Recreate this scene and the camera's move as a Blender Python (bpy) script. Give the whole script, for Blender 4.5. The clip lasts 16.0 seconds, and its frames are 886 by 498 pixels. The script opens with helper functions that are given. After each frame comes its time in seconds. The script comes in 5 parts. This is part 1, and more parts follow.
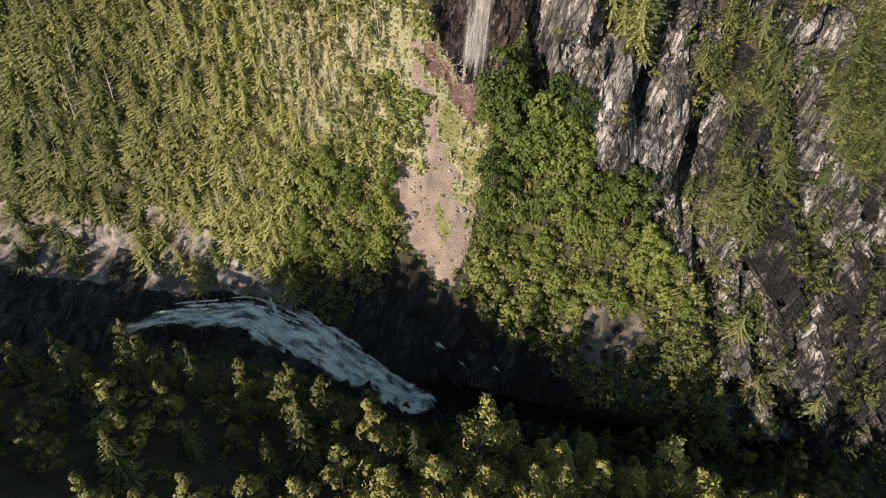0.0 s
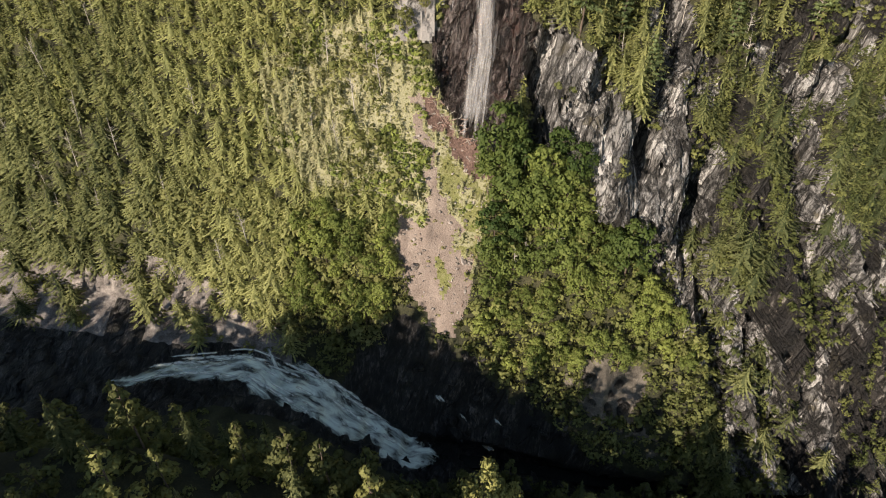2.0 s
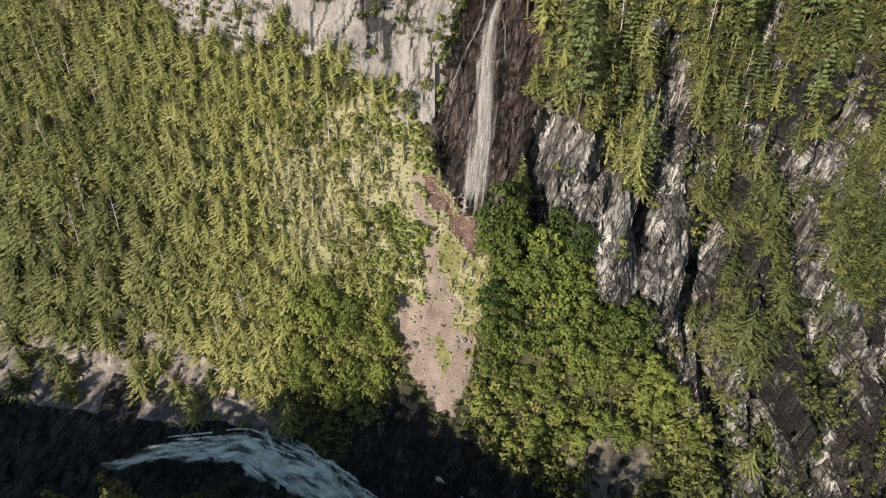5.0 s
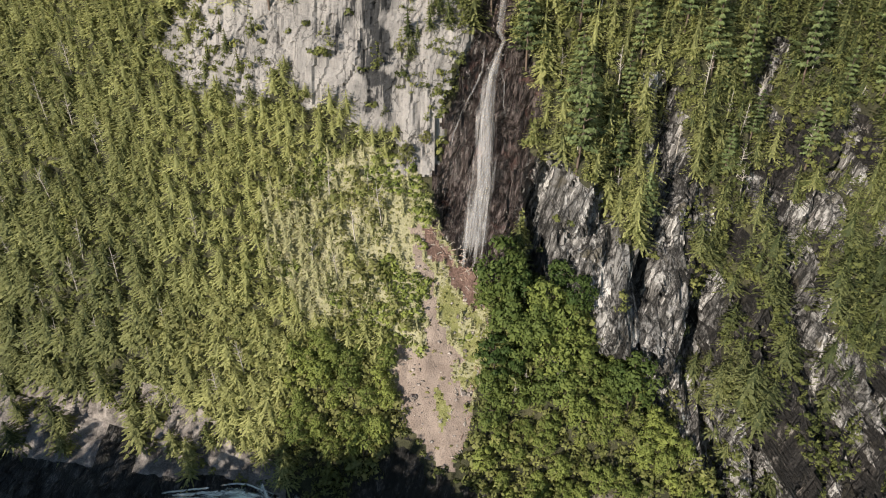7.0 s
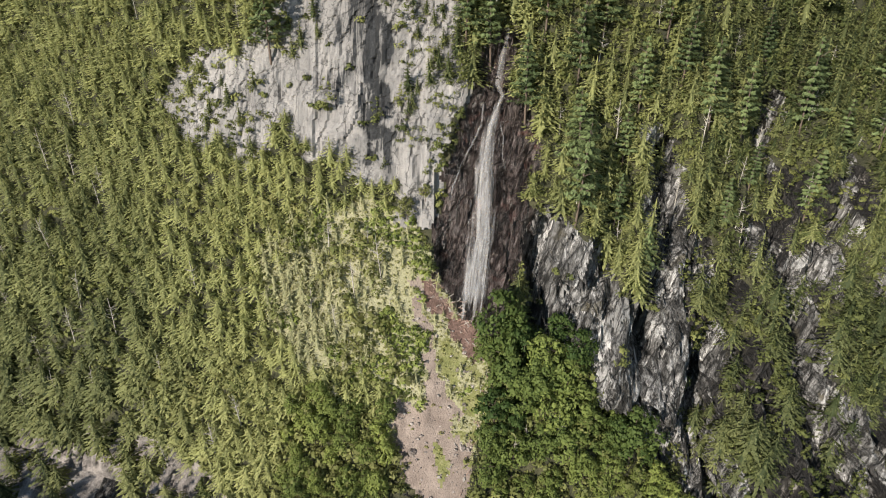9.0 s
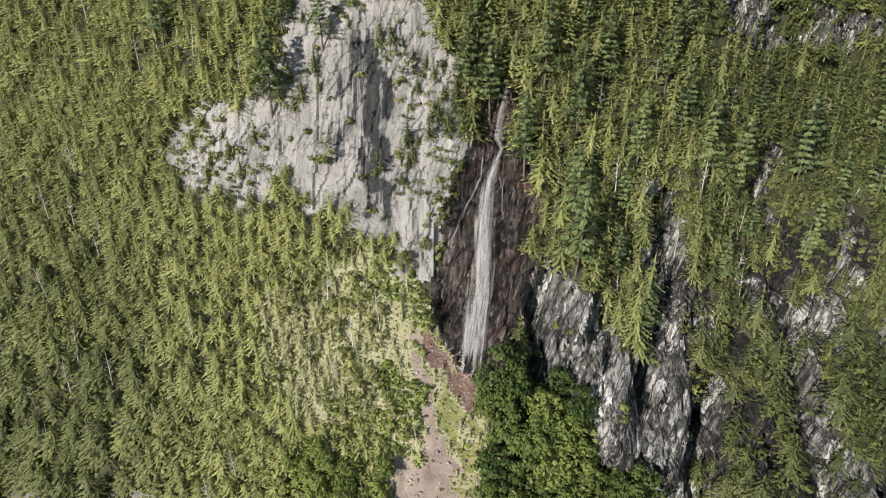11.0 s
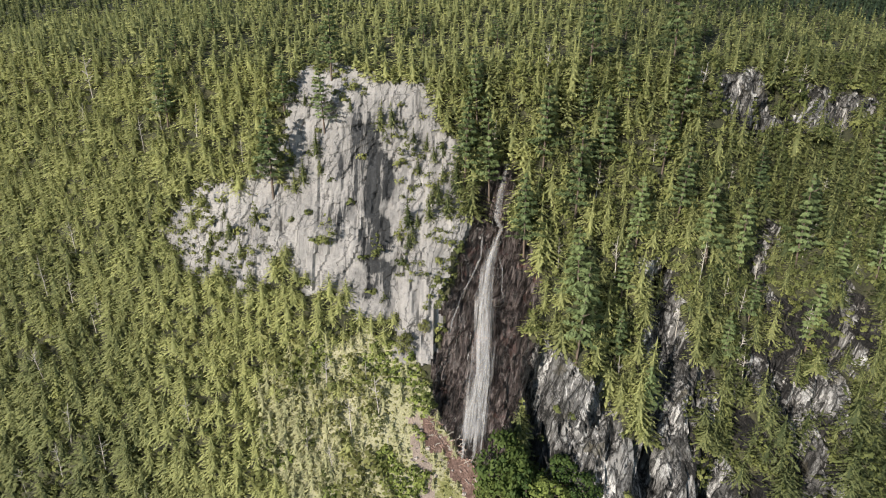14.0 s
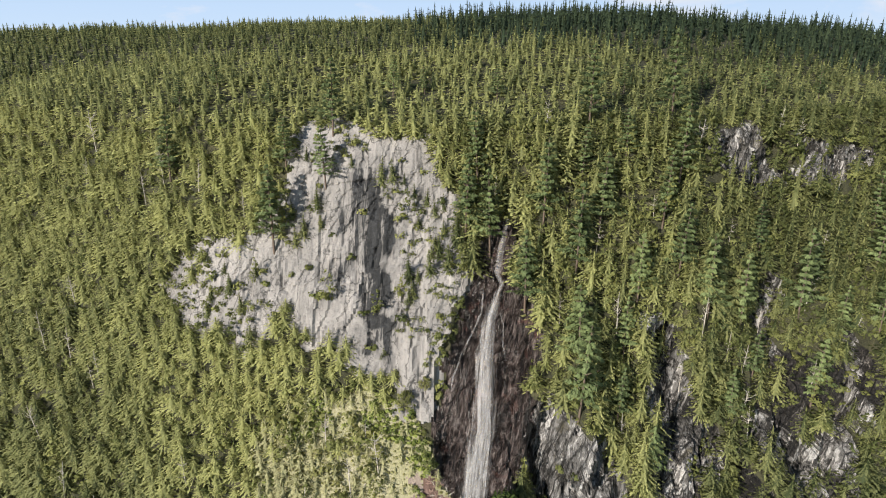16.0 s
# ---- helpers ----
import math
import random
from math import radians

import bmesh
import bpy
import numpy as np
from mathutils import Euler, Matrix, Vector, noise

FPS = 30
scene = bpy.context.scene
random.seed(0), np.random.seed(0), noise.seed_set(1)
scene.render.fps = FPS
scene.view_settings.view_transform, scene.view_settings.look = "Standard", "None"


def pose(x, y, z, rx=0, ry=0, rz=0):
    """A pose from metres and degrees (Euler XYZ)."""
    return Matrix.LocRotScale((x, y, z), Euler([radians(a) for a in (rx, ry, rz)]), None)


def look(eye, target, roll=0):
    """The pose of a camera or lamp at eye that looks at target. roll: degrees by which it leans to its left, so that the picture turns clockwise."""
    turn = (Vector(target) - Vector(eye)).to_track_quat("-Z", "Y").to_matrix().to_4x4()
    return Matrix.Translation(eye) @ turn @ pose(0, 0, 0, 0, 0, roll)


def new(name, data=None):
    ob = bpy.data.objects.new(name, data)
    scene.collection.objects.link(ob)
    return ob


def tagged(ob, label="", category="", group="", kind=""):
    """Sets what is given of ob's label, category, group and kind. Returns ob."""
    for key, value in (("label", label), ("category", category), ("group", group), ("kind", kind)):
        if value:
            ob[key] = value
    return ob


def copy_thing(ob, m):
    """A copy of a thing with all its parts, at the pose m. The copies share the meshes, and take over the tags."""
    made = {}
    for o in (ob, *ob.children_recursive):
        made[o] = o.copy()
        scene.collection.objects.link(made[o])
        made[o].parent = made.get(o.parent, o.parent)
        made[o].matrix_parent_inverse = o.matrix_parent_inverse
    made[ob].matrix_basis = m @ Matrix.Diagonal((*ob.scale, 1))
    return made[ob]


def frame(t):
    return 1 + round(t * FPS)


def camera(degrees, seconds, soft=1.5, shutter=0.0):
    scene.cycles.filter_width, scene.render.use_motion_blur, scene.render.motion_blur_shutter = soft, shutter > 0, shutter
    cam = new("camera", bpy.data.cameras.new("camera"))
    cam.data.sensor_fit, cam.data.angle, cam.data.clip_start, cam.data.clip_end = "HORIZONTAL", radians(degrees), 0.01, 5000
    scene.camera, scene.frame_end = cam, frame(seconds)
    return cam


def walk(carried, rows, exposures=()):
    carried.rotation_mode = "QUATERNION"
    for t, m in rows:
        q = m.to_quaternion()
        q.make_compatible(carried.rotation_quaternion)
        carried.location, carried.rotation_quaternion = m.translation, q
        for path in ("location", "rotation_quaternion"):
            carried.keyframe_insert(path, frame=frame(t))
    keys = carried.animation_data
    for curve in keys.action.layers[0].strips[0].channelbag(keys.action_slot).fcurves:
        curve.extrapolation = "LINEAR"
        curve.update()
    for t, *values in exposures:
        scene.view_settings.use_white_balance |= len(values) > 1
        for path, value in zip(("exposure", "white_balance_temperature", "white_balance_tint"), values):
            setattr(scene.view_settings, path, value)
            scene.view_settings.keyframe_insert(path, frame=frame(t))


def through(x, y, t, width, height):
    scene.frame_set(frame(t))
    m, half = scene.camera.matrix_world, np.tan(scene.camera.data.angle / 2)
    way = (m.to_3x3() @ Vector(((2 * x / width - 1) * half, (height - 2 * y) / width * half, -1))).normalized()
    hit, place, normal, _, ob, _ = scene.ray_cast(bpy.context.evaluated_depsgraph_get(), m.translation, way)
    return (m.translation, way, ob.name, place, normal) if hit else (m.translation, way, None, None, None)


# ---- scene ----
cam = camera(72.0, 16.0, soft=1.0)
PATH = [
    (0.0, 0.00, 0.00, 95.00, 51.000, 0.000, 0.000),
    (0.5, 0.05, 0.83, 95.83, 51.753, 0.015, 0.043),
    (1.0, 0.10, 1.67, 96.71, 52.482, 0.025, 0.081),
    (1.5, 0.14, 2.52, 97.65, 53.190, 0.032, 0.114),
    (2.0, 0.17, 3.37, 98.64, 53.878, 0.035, 0.142),
    (2.5, 0.21, 4.22, 99.68, 54.548, 0.035, 0.166),
    (3.0, 0.23, 5.07, 100.76, 55.201, 0.031, 0.187),
    (3.5, 0.26, 5.92, 101.89, 55.838, 0.025, 0.203),
    (4.0, 0.28, 6.77, 103.05, 56.460, 0.016, 0.216),
    (4.5, 0.30, 7.62, 104.26, 57.071, 0.005, 0.226),
    (5.0, 0.31, 8.47, 105.50, 57.670, -0.008, 0.233),
    (5.5, 0.32, 9.31, 106.77, 58.259, -0.023, 0.238),
    (6.0, 0.33, 10.15, 108.08, 58.840, -0.039, 0.240),
    (6.5, 0.34, 10.98, 109.41, 59.414, -0.056, 0.240),
    (7.0, 0.34, 11.80, 110.76, 59.983, -0.074, 0.238),
    (7.5, 0.34, 12.62, 112.14, 60.548, -0.093, 0.235),
    (8.0, 0.34, 13.43, 113.54, 61.111, -0.112, 0.230),
    (8.5, 0.33, 14.23, 114.95, 61.673, -0.131, 0.225),
    (9.0, 0.33, 15.02, 116.38, 62.236, -0.149, 0.218),
    (9.5, 0.32, 15.80, 117.82, 62.800, -0.167, 0.211),
    (10.0, 0.31, 16.56, 119.27, 63.368, -0.184, 0.204),
    (10.5, 0.30, 17.31, 120.72, 63.941, -0.200, 0.198),
    (11.0, 0.29, 18.04, 122.18, 64.521, -0.215, 0.191),
    (11.5, 0.27, 18.76, 123.64, 65.108, -0.228, 0.185),
    (12.0, 0.26, 19.47, 125.09, 65.705, -0.239, 0.180),
    (12.5, 0.24, 20.15, 126.54, 66.313, -0.248, 0.177),
    (13.0, 0.22, 20.82, 127.99, 66.933, -0.254, 0.174),
    (13.5, 0.21, 21.46, 129.42, 67.567, -0.257, 0.174),
    (14.0, 0.19, 22.09, 130.85, 68.217, -0.258, 0.175),
    (14.5, 0.17, 22.69, 132.26, 68.883, -0.255, 0.179),
    (15.0, 0.16, 23.27, 133.65, 69.567, -0.248, 0.185),
    (15.5, 0.14, 23.82, 135.02, 70.271, -0.237, 0.194),
    (16.0, 0.12, 24.36, 136.36, 70.997, -0.222, 0.206),
]
walk(cam, [(t, pose(x, y, z, rx, ry, rz)) for t, x, y, z, rx, ry, rz in PATH],
     [(0.0, 0.90, 7350, 16.0), (4.0, 0.90, 7150, 14.5), (6.5, 0.86, 6900, 12.5), (9.0, 0.89, 6550, 10.5), (12.5, 0.92, 6420, 10.0), (16.0, 0.92, 6550, 11.0)])

# ---- world and light ----
SUN_WAY = Vector((-0.55, -0.74, 0.38)).normalized()
world = bpy.data.worlds.new("world")
scene.world = world
world.use_nodes = True
sky = world.node_tree.nodes.new("ShaderNodeTexSky")
sky.sky_type, sky.sun_disc = "NISHITA", False
sky.sun_elevation = math.asin(SUN_WAY.z)
sky.dust_density, sky.ozone_density, sky.air_density = 0.1, 2.0, 1.0
sky.sun_rotation = math.atan2(SUN_WAY.x, SUN_WAY.y)
tone = world.node_tree.nodes.new("ShaderNodeMix")
tone.data_type, tone.blend_type = "RGBA", "MULTIPLY"
tone.inputs[0].default_value, tone.inputs[7].default_value = 1.0, (1.06, 1.0, 0.88, 1)
world.node_tree.links.new(sky.outputs[0], tone.inputs[6])
world.node_tree.links.new(tone.outputs[2], world.node_tree.nodes["Background"].inputs[0])
world.node_tree.nodes["Background"].inputs[1].default_value = 0.09
sun_data = bpy.data.lights.new("sun", "SUN")
sun_data.energy, sun_data.angle, sun_data.color = 4.5, radians(0.5), (1.0, 0.93, 0.82)
sun = new("sun", sun_data)
sun.matrix_world = look(SUN_WAY * 500, (0, 0, 0))


# ---- materials ----
def nodes_of(name):
    m = bpy.data.materials.new(name)
    m.use_nodes = True
    t = m.node_tree
    return m, t, t.nodes["Principled BSDF"]


def node(t, kind, **values):
    n = t.nodes.new("ShaderNode" + kind)
    for k, v in values.items():
        n.inputs[k.replace("_", " ")].default_value = v
    return n


def ramp(t, fac, stops):
    n = t.nodes.new("ShaderNodeValToRGB")
    e = n.color_ramp.elements
    while len(e) < len(stops):
        e.new(0.5)
    for el, (p, c) in zip(e, stops):
        el.position, el.color = p, (*c, 1)
    t.links.new(fac, n.inputs[0])
    return n.outputs[0]


def mixed(t, fac, a, b, how="MIX"):
    n = t.nodes.new("ShaderNodeMix")
    n.data_type, n.blend_type = "RGBA", how
    for sock, v in ((0, fac), (6, a), (7, b)):
        if hasattr(v, "is_output"):
            t.links.new(v, n.inputs[sock])
        elif sock == 0:
            n.inputs[0].default_value = v
        else:
            n.inputs[sock].default_value = (*v, 1)
    return n.outputs[2]


def where(t, sx=1.0, sy=1.0, sz=1.0, lean=0.0):
    """World coordinates, stretched."""
    g = t.nodes.new("ShaderNodeNewGeometry")
    m = t.nodes.new("ShaderNodeMapping")
    m.vector_type = "TEXTURE"
    m.inputs["Scale"].default_value = (1 / max(sx, 1e-6), 1 / max(sy, 1e-6), 1 / max(sz, 1e-6))
    m.inputs["Rotation"].default_value = (0, radians(lean), 0)
    t.links.new(g.outputs["Position"], m.inputs["Vector"])
    return m.outputs[0]


def grain(t, at, scale, detail=6.0, rough=0.6, warp=0.0):
    n = node(t, "TexNoise", Scale=scale, Detail=detail, Roughness=rough, Distortion=warp)
    t.links.new(at, n.inputs["Vector"])
    return n.outputs[0]


def bump(t, bsdf, height, strength, distance):
    n = node(t, "Bump", Strength=strength, Distance=distance)
    t.links.new(height, n.inputs["Height"])
    t.links.new(n.outputs[0], bsdf.inputs["Normal"])


def rock_material(name, dark, mid, pale, stain, amount, rough=0.85, relief=0.6, tall=0.12):
    """Cliff rock: upright streaks, patches and fine cracks."""
    m, t, b = nodes_of(name)
    streak = grain(t, where(t, 0.35, 0.1, tall * 0.35), 1.0, 8, 0.65, 0.4)
    patch = grain(t, where(t, 1, 1, 0.6), 0.09, 6, 0.6, 0.3)
    fine = grain(t, where(t), 1.6, 8, 0.7)
    c = ramp(t, streak, [(0.40, dark), (0.48, mid), (0.57, pale)])
    c = mixed(t, 0.42, c, ramp(t, fine, [(0.32, dark), (0.52, mid), (0.7, pale)]))
    crack = node(t, "TexVoronoi", Scale=0.5)
    crack.feature = "DISTANCE_TO_EDGE"
    warped = t.nodes.new("ShaderNodeVectorMath")
    warped.operation = "MULTIPLY_ADD"
    t.links.new(fine, warped.inputs[0])
    warped.inputs[1].default_value = (2.5, 2.5, 2.5)
    t.links.new(where(t, 1.0, 0.4, 0.30), warped.inputs[2])
    t.links.new(warped.outputs[0], crack.inputs["Vector"])
    s = ramp(t, patch, [(amount, (0, 0, 0)), (amount + 0.12, (1, 1, 1))])
    c = mixed(t, s, c, mixed(t, fine, tuple(v * 0.3 for v in stain), tuple(v * 2.2 for v in stain)))
    c = mixed(t, ramp(t, crack.outputs["Distance"], [(0.0, (1, 1, 1)), (0.06, (0, 0, 0))]), c, tuple(v * 0.5 for v in dark))
    t.links.new(c, b.inputs["Base Color"])
    b.inputs["Roughness"].default_value = rough
    h = mixed(t, 0.5, streak, mixed(t, 0.4, fine, ramp(t, crack.outputs["Distance"], [(0.0, (0, 0, 0)), (0.12, (1, 1, 1))])))
    bump(t, b, h, relief, 2.2)
    return m


def ground_material(name, a, b_, c_, scale=0.25):
    m, t, b = nodes_of(name)
    big = grain(t, where(t), scale, 6, 0.6)
    fine = grain(t, where(t), 2.6, 8, 0.7)
    col = mixed(t, 0.5, ramp(t, big, [(0.35, a), (0.5, b_), (0.66, c_)]), ramp(t, fine, [(0.3, a), (0.5, b_), (0.7, c_)]))
    t.links.new(col, b.inputs["Base Color"])
    b.inputs["Roughness"].default_value = 0.95
    bump(t, b, fine, 0.8, 0.5)
    return m


def leaf_material(name, dark, light, through=0.25):
    """Foliage that differs from plant to plant and from spray to spray; its tint also carries painted inner shade."""
    m, t, b = nodes_of(name)
    tint = t.nodes.new("ShaderNodeAttribute")
    tint.attribute_name = "tint"
    info = t.nodes.new("ShaderNodeObjectInfo")
    geo = t.nodes.new("ShaderNodeNewGeometry")
    add = t.nodes.new("ShaderNodeMath")
    add.operation = "MULTIPLY_ADD"
    t.links.new(info.outputs["Random"], add.inputs[0])
    add.inputs[1].default_value = 0.35
    t.links.new(tint.outputs["Fac"], add.inputs[2])
    add2 = t.nodes.new("ShaderNodeMath")
    add2.operation = "MULTIPLY_ADD"
    t.links.new(geo.outputs["Random Per Island"], add2.inputs[0])
    add2.inputs[1].default_value = 0.07
    t.links.new(add.outputs[0], add2.inputs[2])
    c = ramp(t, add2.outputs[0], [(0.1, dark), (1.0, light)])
    t.links.new(c, b.inputs["Base Color"])
    b.inputs["Roughness"].default_value = 0.7
    b.inputs["Specular IOR Level"].default_value = 0.25
    tr = node(t, "BsdfTranslucent")
    t.links.new(c, tr.inputs["Color"])
    mx = node(t, "MixShader", Fac=through)
    t.links.new(b.outputs[0], mx.inputs[1])
    t.links.new(tr.outputs[0], mx.inputs[2])
    t.links.new(mx.outputs[0], t.nodes["Material Output"].inputs[0])
    return m


def plain_material(name, colour, rough=0.8, other=None, scale=3.0):
    m, t, b = nodes_of(name)
    c = mixed(t, grain(t, where(t), scale, 5, 0.6), colour, other or tuple(v * 0.6 for v in colour))
    t.links.new(c, b.inputs["Base Color"])
    b.inputs["Roughness"].default_value = rough
    return m


def stained_rock(name, dark, mid, pale, stain):
    """Pale cliff with the black streaks that seeping water leaves."""
    m, t, b = nodes_of(name)
    streak = grain(t, where(t, 0.7, 0.1, 0.05, 3), 1.0, 9, 0.72, 0.9)
    fine = grain(t, where(t), 1.5, 9, 0.78)
    patch = grain(t, where(t, 1, 1, 0.7), 0.11, 5, 0.55, 0.5)
    crack = node(t, "TexVoronoi", Scale=0.22)
    crack.feature = "DISTANCE_TO_EDGE"
    warped = t.nodes.new("ShaderNodeVectorMath")
    warped.operation = "MULTIPLY_ADD"
    t.links.new(grain(t, where(t), 0.3, 4, 0.6), warped.inputs[0])
    warped.inputs[1].default_value = (5, 5, 5)
    t.links.new(where(t, 1, 0.4, 0.35), warped.inputs[2])
    t.links.new(warped.outputs[0], crack.inputs["Vector"])
    c = mixed(t, 0.5, ramp(t, patch, [(0.3, dark), (0.5, mid), (0.66, pale)]), ramp(t, fine, [(0.34, tuple(v * 0.5 for v in dark)), (0.45, mid), (0.55, mid), (0.66, pale)]))
    c = mixed(t, ramp(t, crack.outputs["Distance"], [(0.0, (1, 1, 1)), (0.035, (0, 0, 0))]), c, tuple(v * 0.45 for v in dark))
    at = t.nodes.new("ShaderNodeAttribute")
    at.attribute_name = "stain"
    add = t.nodes.new("ShaderNodeMath")
    add.operation = "MULTIPLY_ADD"
    t.links.new(at.outputs["Fac"], add.inputs[0])
    add.inputs[1].default_value = 0.44
    broad = grain(t, where(t, 0.3, 0.1, 0.018, 2), 1.0, 5, 0.6, 0.5)
    t.links.new(ramp(t, mixed(t, 0.5, streak, broad), [(0.40, (0, 0, 0)), (0.60, (0.56, 0.56, 0.56))]), add.inputs[2])
    c = mixed(t, ramp(t, add.outputs[0], [(0.34, (0, 0, 0)), (0.46, (0.14, 0.14, 0.14)), (0.60, (0.35, 0.35, 0.35)), (0.72, (1, 1, 1))]), c, ramp(t, mixed(t, 0.5, fine, streak), [(0.42, tuple(v * 0.4 for v in stain)), (0.54, stain), (0.70, tuple(v * 4.5 for v in stain))]))
    t.links.new(c, b.inputs["Base Color"])
    b.inputs["Roughness"].default_value = 0.8
    bump(t, b, mixed(t, 0.15, fine, streak), 0.5, 0.8)
    return m


def crag_material(name, black, mid, pale, rust, lit=0.5, rough=0.85, short=1.0, blocky=0.75):
    """Foliated crag: steep leaning leaves of pale and black rock with sharp cracks and facets toned as if unevenly lit.
    """
    m, t, b = nodes_of(name)
    broad = grain(t, where(t, 0.22, 0.1, 0.06, 10), 1.0, 5, 0.6, 0.6)
    leaf = grain(t, where(t, 1.3, 0.5, 0.10 * short, 12), 1.0, 5, 0.6, 0.5)
    thin_leaf = grain(t, where(t, 4.0, 1.6, 0.32 * short, 12), 1.0, 6, 0.65, 0.4)
    fine = grain(t, where(t, 1, 1, 0.6, 12), 3.2, 8, 0.75)
    both = mixed(t, 0.24, mixed(t, 0.55, broad, leaf), thin_leaf)
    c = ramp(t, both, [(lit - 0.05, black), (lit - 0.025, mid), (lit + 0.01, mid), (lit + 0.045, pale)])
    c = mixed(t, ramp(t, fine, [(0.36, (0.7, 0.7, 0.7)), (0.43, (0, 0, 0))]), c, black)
    c = mixed(t, ramp(t, fine, [(0.58, (0, 0, 0)), (0.66, (0.22, 0.22, 0.22))]), c, pale)
    moss = grain(t, where(t), 0.16, 6, 0.65, 0.4)
    c = mixed(t, ramp(t, moss, [(0.58, (0, 0, 0)), (0.66, (0.75, 0.75, 0.75))]), c, rust)
    warped = t.nodes.new("ShaderNodeVectorMath")
    warped.operation = "MULTIPLY_ADD"
    t.links.new(leaf, warped.inputs[0])
    warped.inputs[1].default_value = (1.1, 1.1, 1.1)
    t.links.new(where(t, 0.36, 0.3, 0.085, 14), warped.inputs[2])
    crack = node(t, "TexVoronoi", Scale=1.0)
    crack.feature = "DISTANCE_TO_EDGE"
    facet = node(t, "TexVoronoi", Scale=1.0)
    for n in (crack, facet):
        t.links.new(warped.outputs[0], n.inputs["Vector"])
    grey = t.nodes.new("ShaderNodeSeparateColor")
    t.links.new(facet.outputs["Color"], grey.inputs[0])
    # each cell's tone imitates a facet that catches more or less light
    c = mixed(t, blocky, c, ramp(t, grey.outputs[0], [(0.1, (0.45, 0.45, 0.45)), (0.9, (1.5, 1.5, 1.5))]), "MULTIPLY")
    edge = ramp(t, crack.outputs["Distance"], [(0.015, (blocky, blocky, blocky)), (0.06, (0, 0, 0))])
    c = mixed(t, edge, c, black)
    t.links.new(c, b.inputs["Base Color"])
    b.inputs["Roughness"].default_value = rough
    bump(t, b, mixed(t, 0.35, mixed(t, 0.5, leaf, thin_leaf), ramp(t, crack.outputs["Distance"], [(0.0, (0, 0, 0)), (0.1, (1, 1, 1))])), 1.0, 2.5)
    return m


GREY_ROCK = stained_rock("grey_rock", (0.13, 0.124, 0.12), (0.222, 0.211, 0.204), (0.31, 0.294, 0.284), (0.014, 0.015, 0.017))
WET_ROCK = crag_material("wet_rock", (0.008, 0.006, 0.006), (0.050, 0.038, 0.035), (0.13, 0.108, 0.102), (0.085, 0.042, 0.035), 0.512, 0.3, 1.2, 0.35)
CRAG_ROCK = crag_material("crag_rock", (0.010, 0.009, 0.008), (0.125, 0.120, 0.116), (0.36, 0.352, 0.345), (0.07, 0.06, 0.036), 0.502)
# Brown-black rock, coloured darker still for the shaded sides of its ribs.
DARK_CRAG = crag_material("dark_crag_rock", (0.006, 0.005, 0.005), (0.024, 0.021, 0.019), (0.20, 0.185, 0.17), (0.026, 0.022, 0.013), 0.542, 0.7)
BANK_ROCK = ground_material("bank_rock", (0.045, 0.04, 0.036), (0.19, 0.17, 0.158), (0.42, 0.38, 0.35), 0.3)
# Dark gorge rock; part of the gorge's shade is in its colour.
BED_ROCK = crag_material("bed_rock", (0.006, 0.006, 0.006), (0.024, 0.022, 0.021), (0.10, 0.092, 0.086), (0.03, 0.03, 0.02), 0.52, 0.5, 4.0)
DEBRIS = ground_material("debris", (0.045, 0.026, 0.021), (0.11, 0.066, 0.053), (0.27, 0.19, 0.165), 0.8)
SCREE_SOIL = ground_material("scree_soil", (0.13, 0.10, 0.085), (0.22, 0.175, 0.15), (0.31, 0.255, 0.22))
STONY_SOIL = ground_material("stony_soil", (0.035, 0.03, 0.024), (0.10, 0.088, 0.072), (0.24, 0.21, 0.18), 0.4)
FOREST_SOIL = ground_material("forest_soil", (0.012, 0.013, 0.007), (0.032, 0.034, 0.015), (0.085, 0.078, 0.04))
GRASS_SOIL = ground_material("grass_soil", (0.20, 0.195, 0.11), (0.27, 0.26, 0.155), (0.35, 0.325, 0.225), 0.22)
MOSS_SOIL = ground_material("moss_soil", (0.085, 0.093, 0.03), (0.16, 0.165, 0.056), (0.26, 0.24, 0.14), 0.5)
SPRUCE_LEAF = leaf_material("spruce_needles", (0.053, 0.070, 0.028), (0.365, 0.377, 0.154), 0.42)
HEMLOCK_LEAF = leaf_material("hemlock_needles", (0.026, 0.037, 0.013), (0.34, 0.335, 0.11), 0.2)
# Needles of the far ridge, with a cloud's shadow mixed into their colour.
CLOUD_SHADED_LEAF = leaf_material("cloud_shaded_needles", (0.014, 0.026, 0.014), (0.085, 0.115, 0.055))
PINE_LEAF = leaf_material("pine_needles", (0.034, 0.058, 0.026), (0.22, 0.275, 0.115), 0.3)
BROAD_LEAF = leaf_material("broad_leaves", (0.040, 0.072, 0.018), (0.26, 0.30, 0.08), 0.35)
BUSH_LEAF = leaf_material("bush_leaves", (0.066, 0.083, 0.026), (0.25, 0.26, 0.09), 0.35)
HERB_LEAF = leaf_material("herb_leaves", (0.12, 0.138, 0.042), (0.33, 0.325, 0.135), 0.5)
YOUNG_LEAF = leaf_material("young_needles", (0.15, 0.165, 0.085), (0.37, 0.365, 0.205), 0.4)
BARK = plain_material("bark", (0.12, 0.09, 0.07), 0.9)
DEAD_WOOD = plain_material("dead_wood", (0.42, 0.39, 0.35), 0.85)


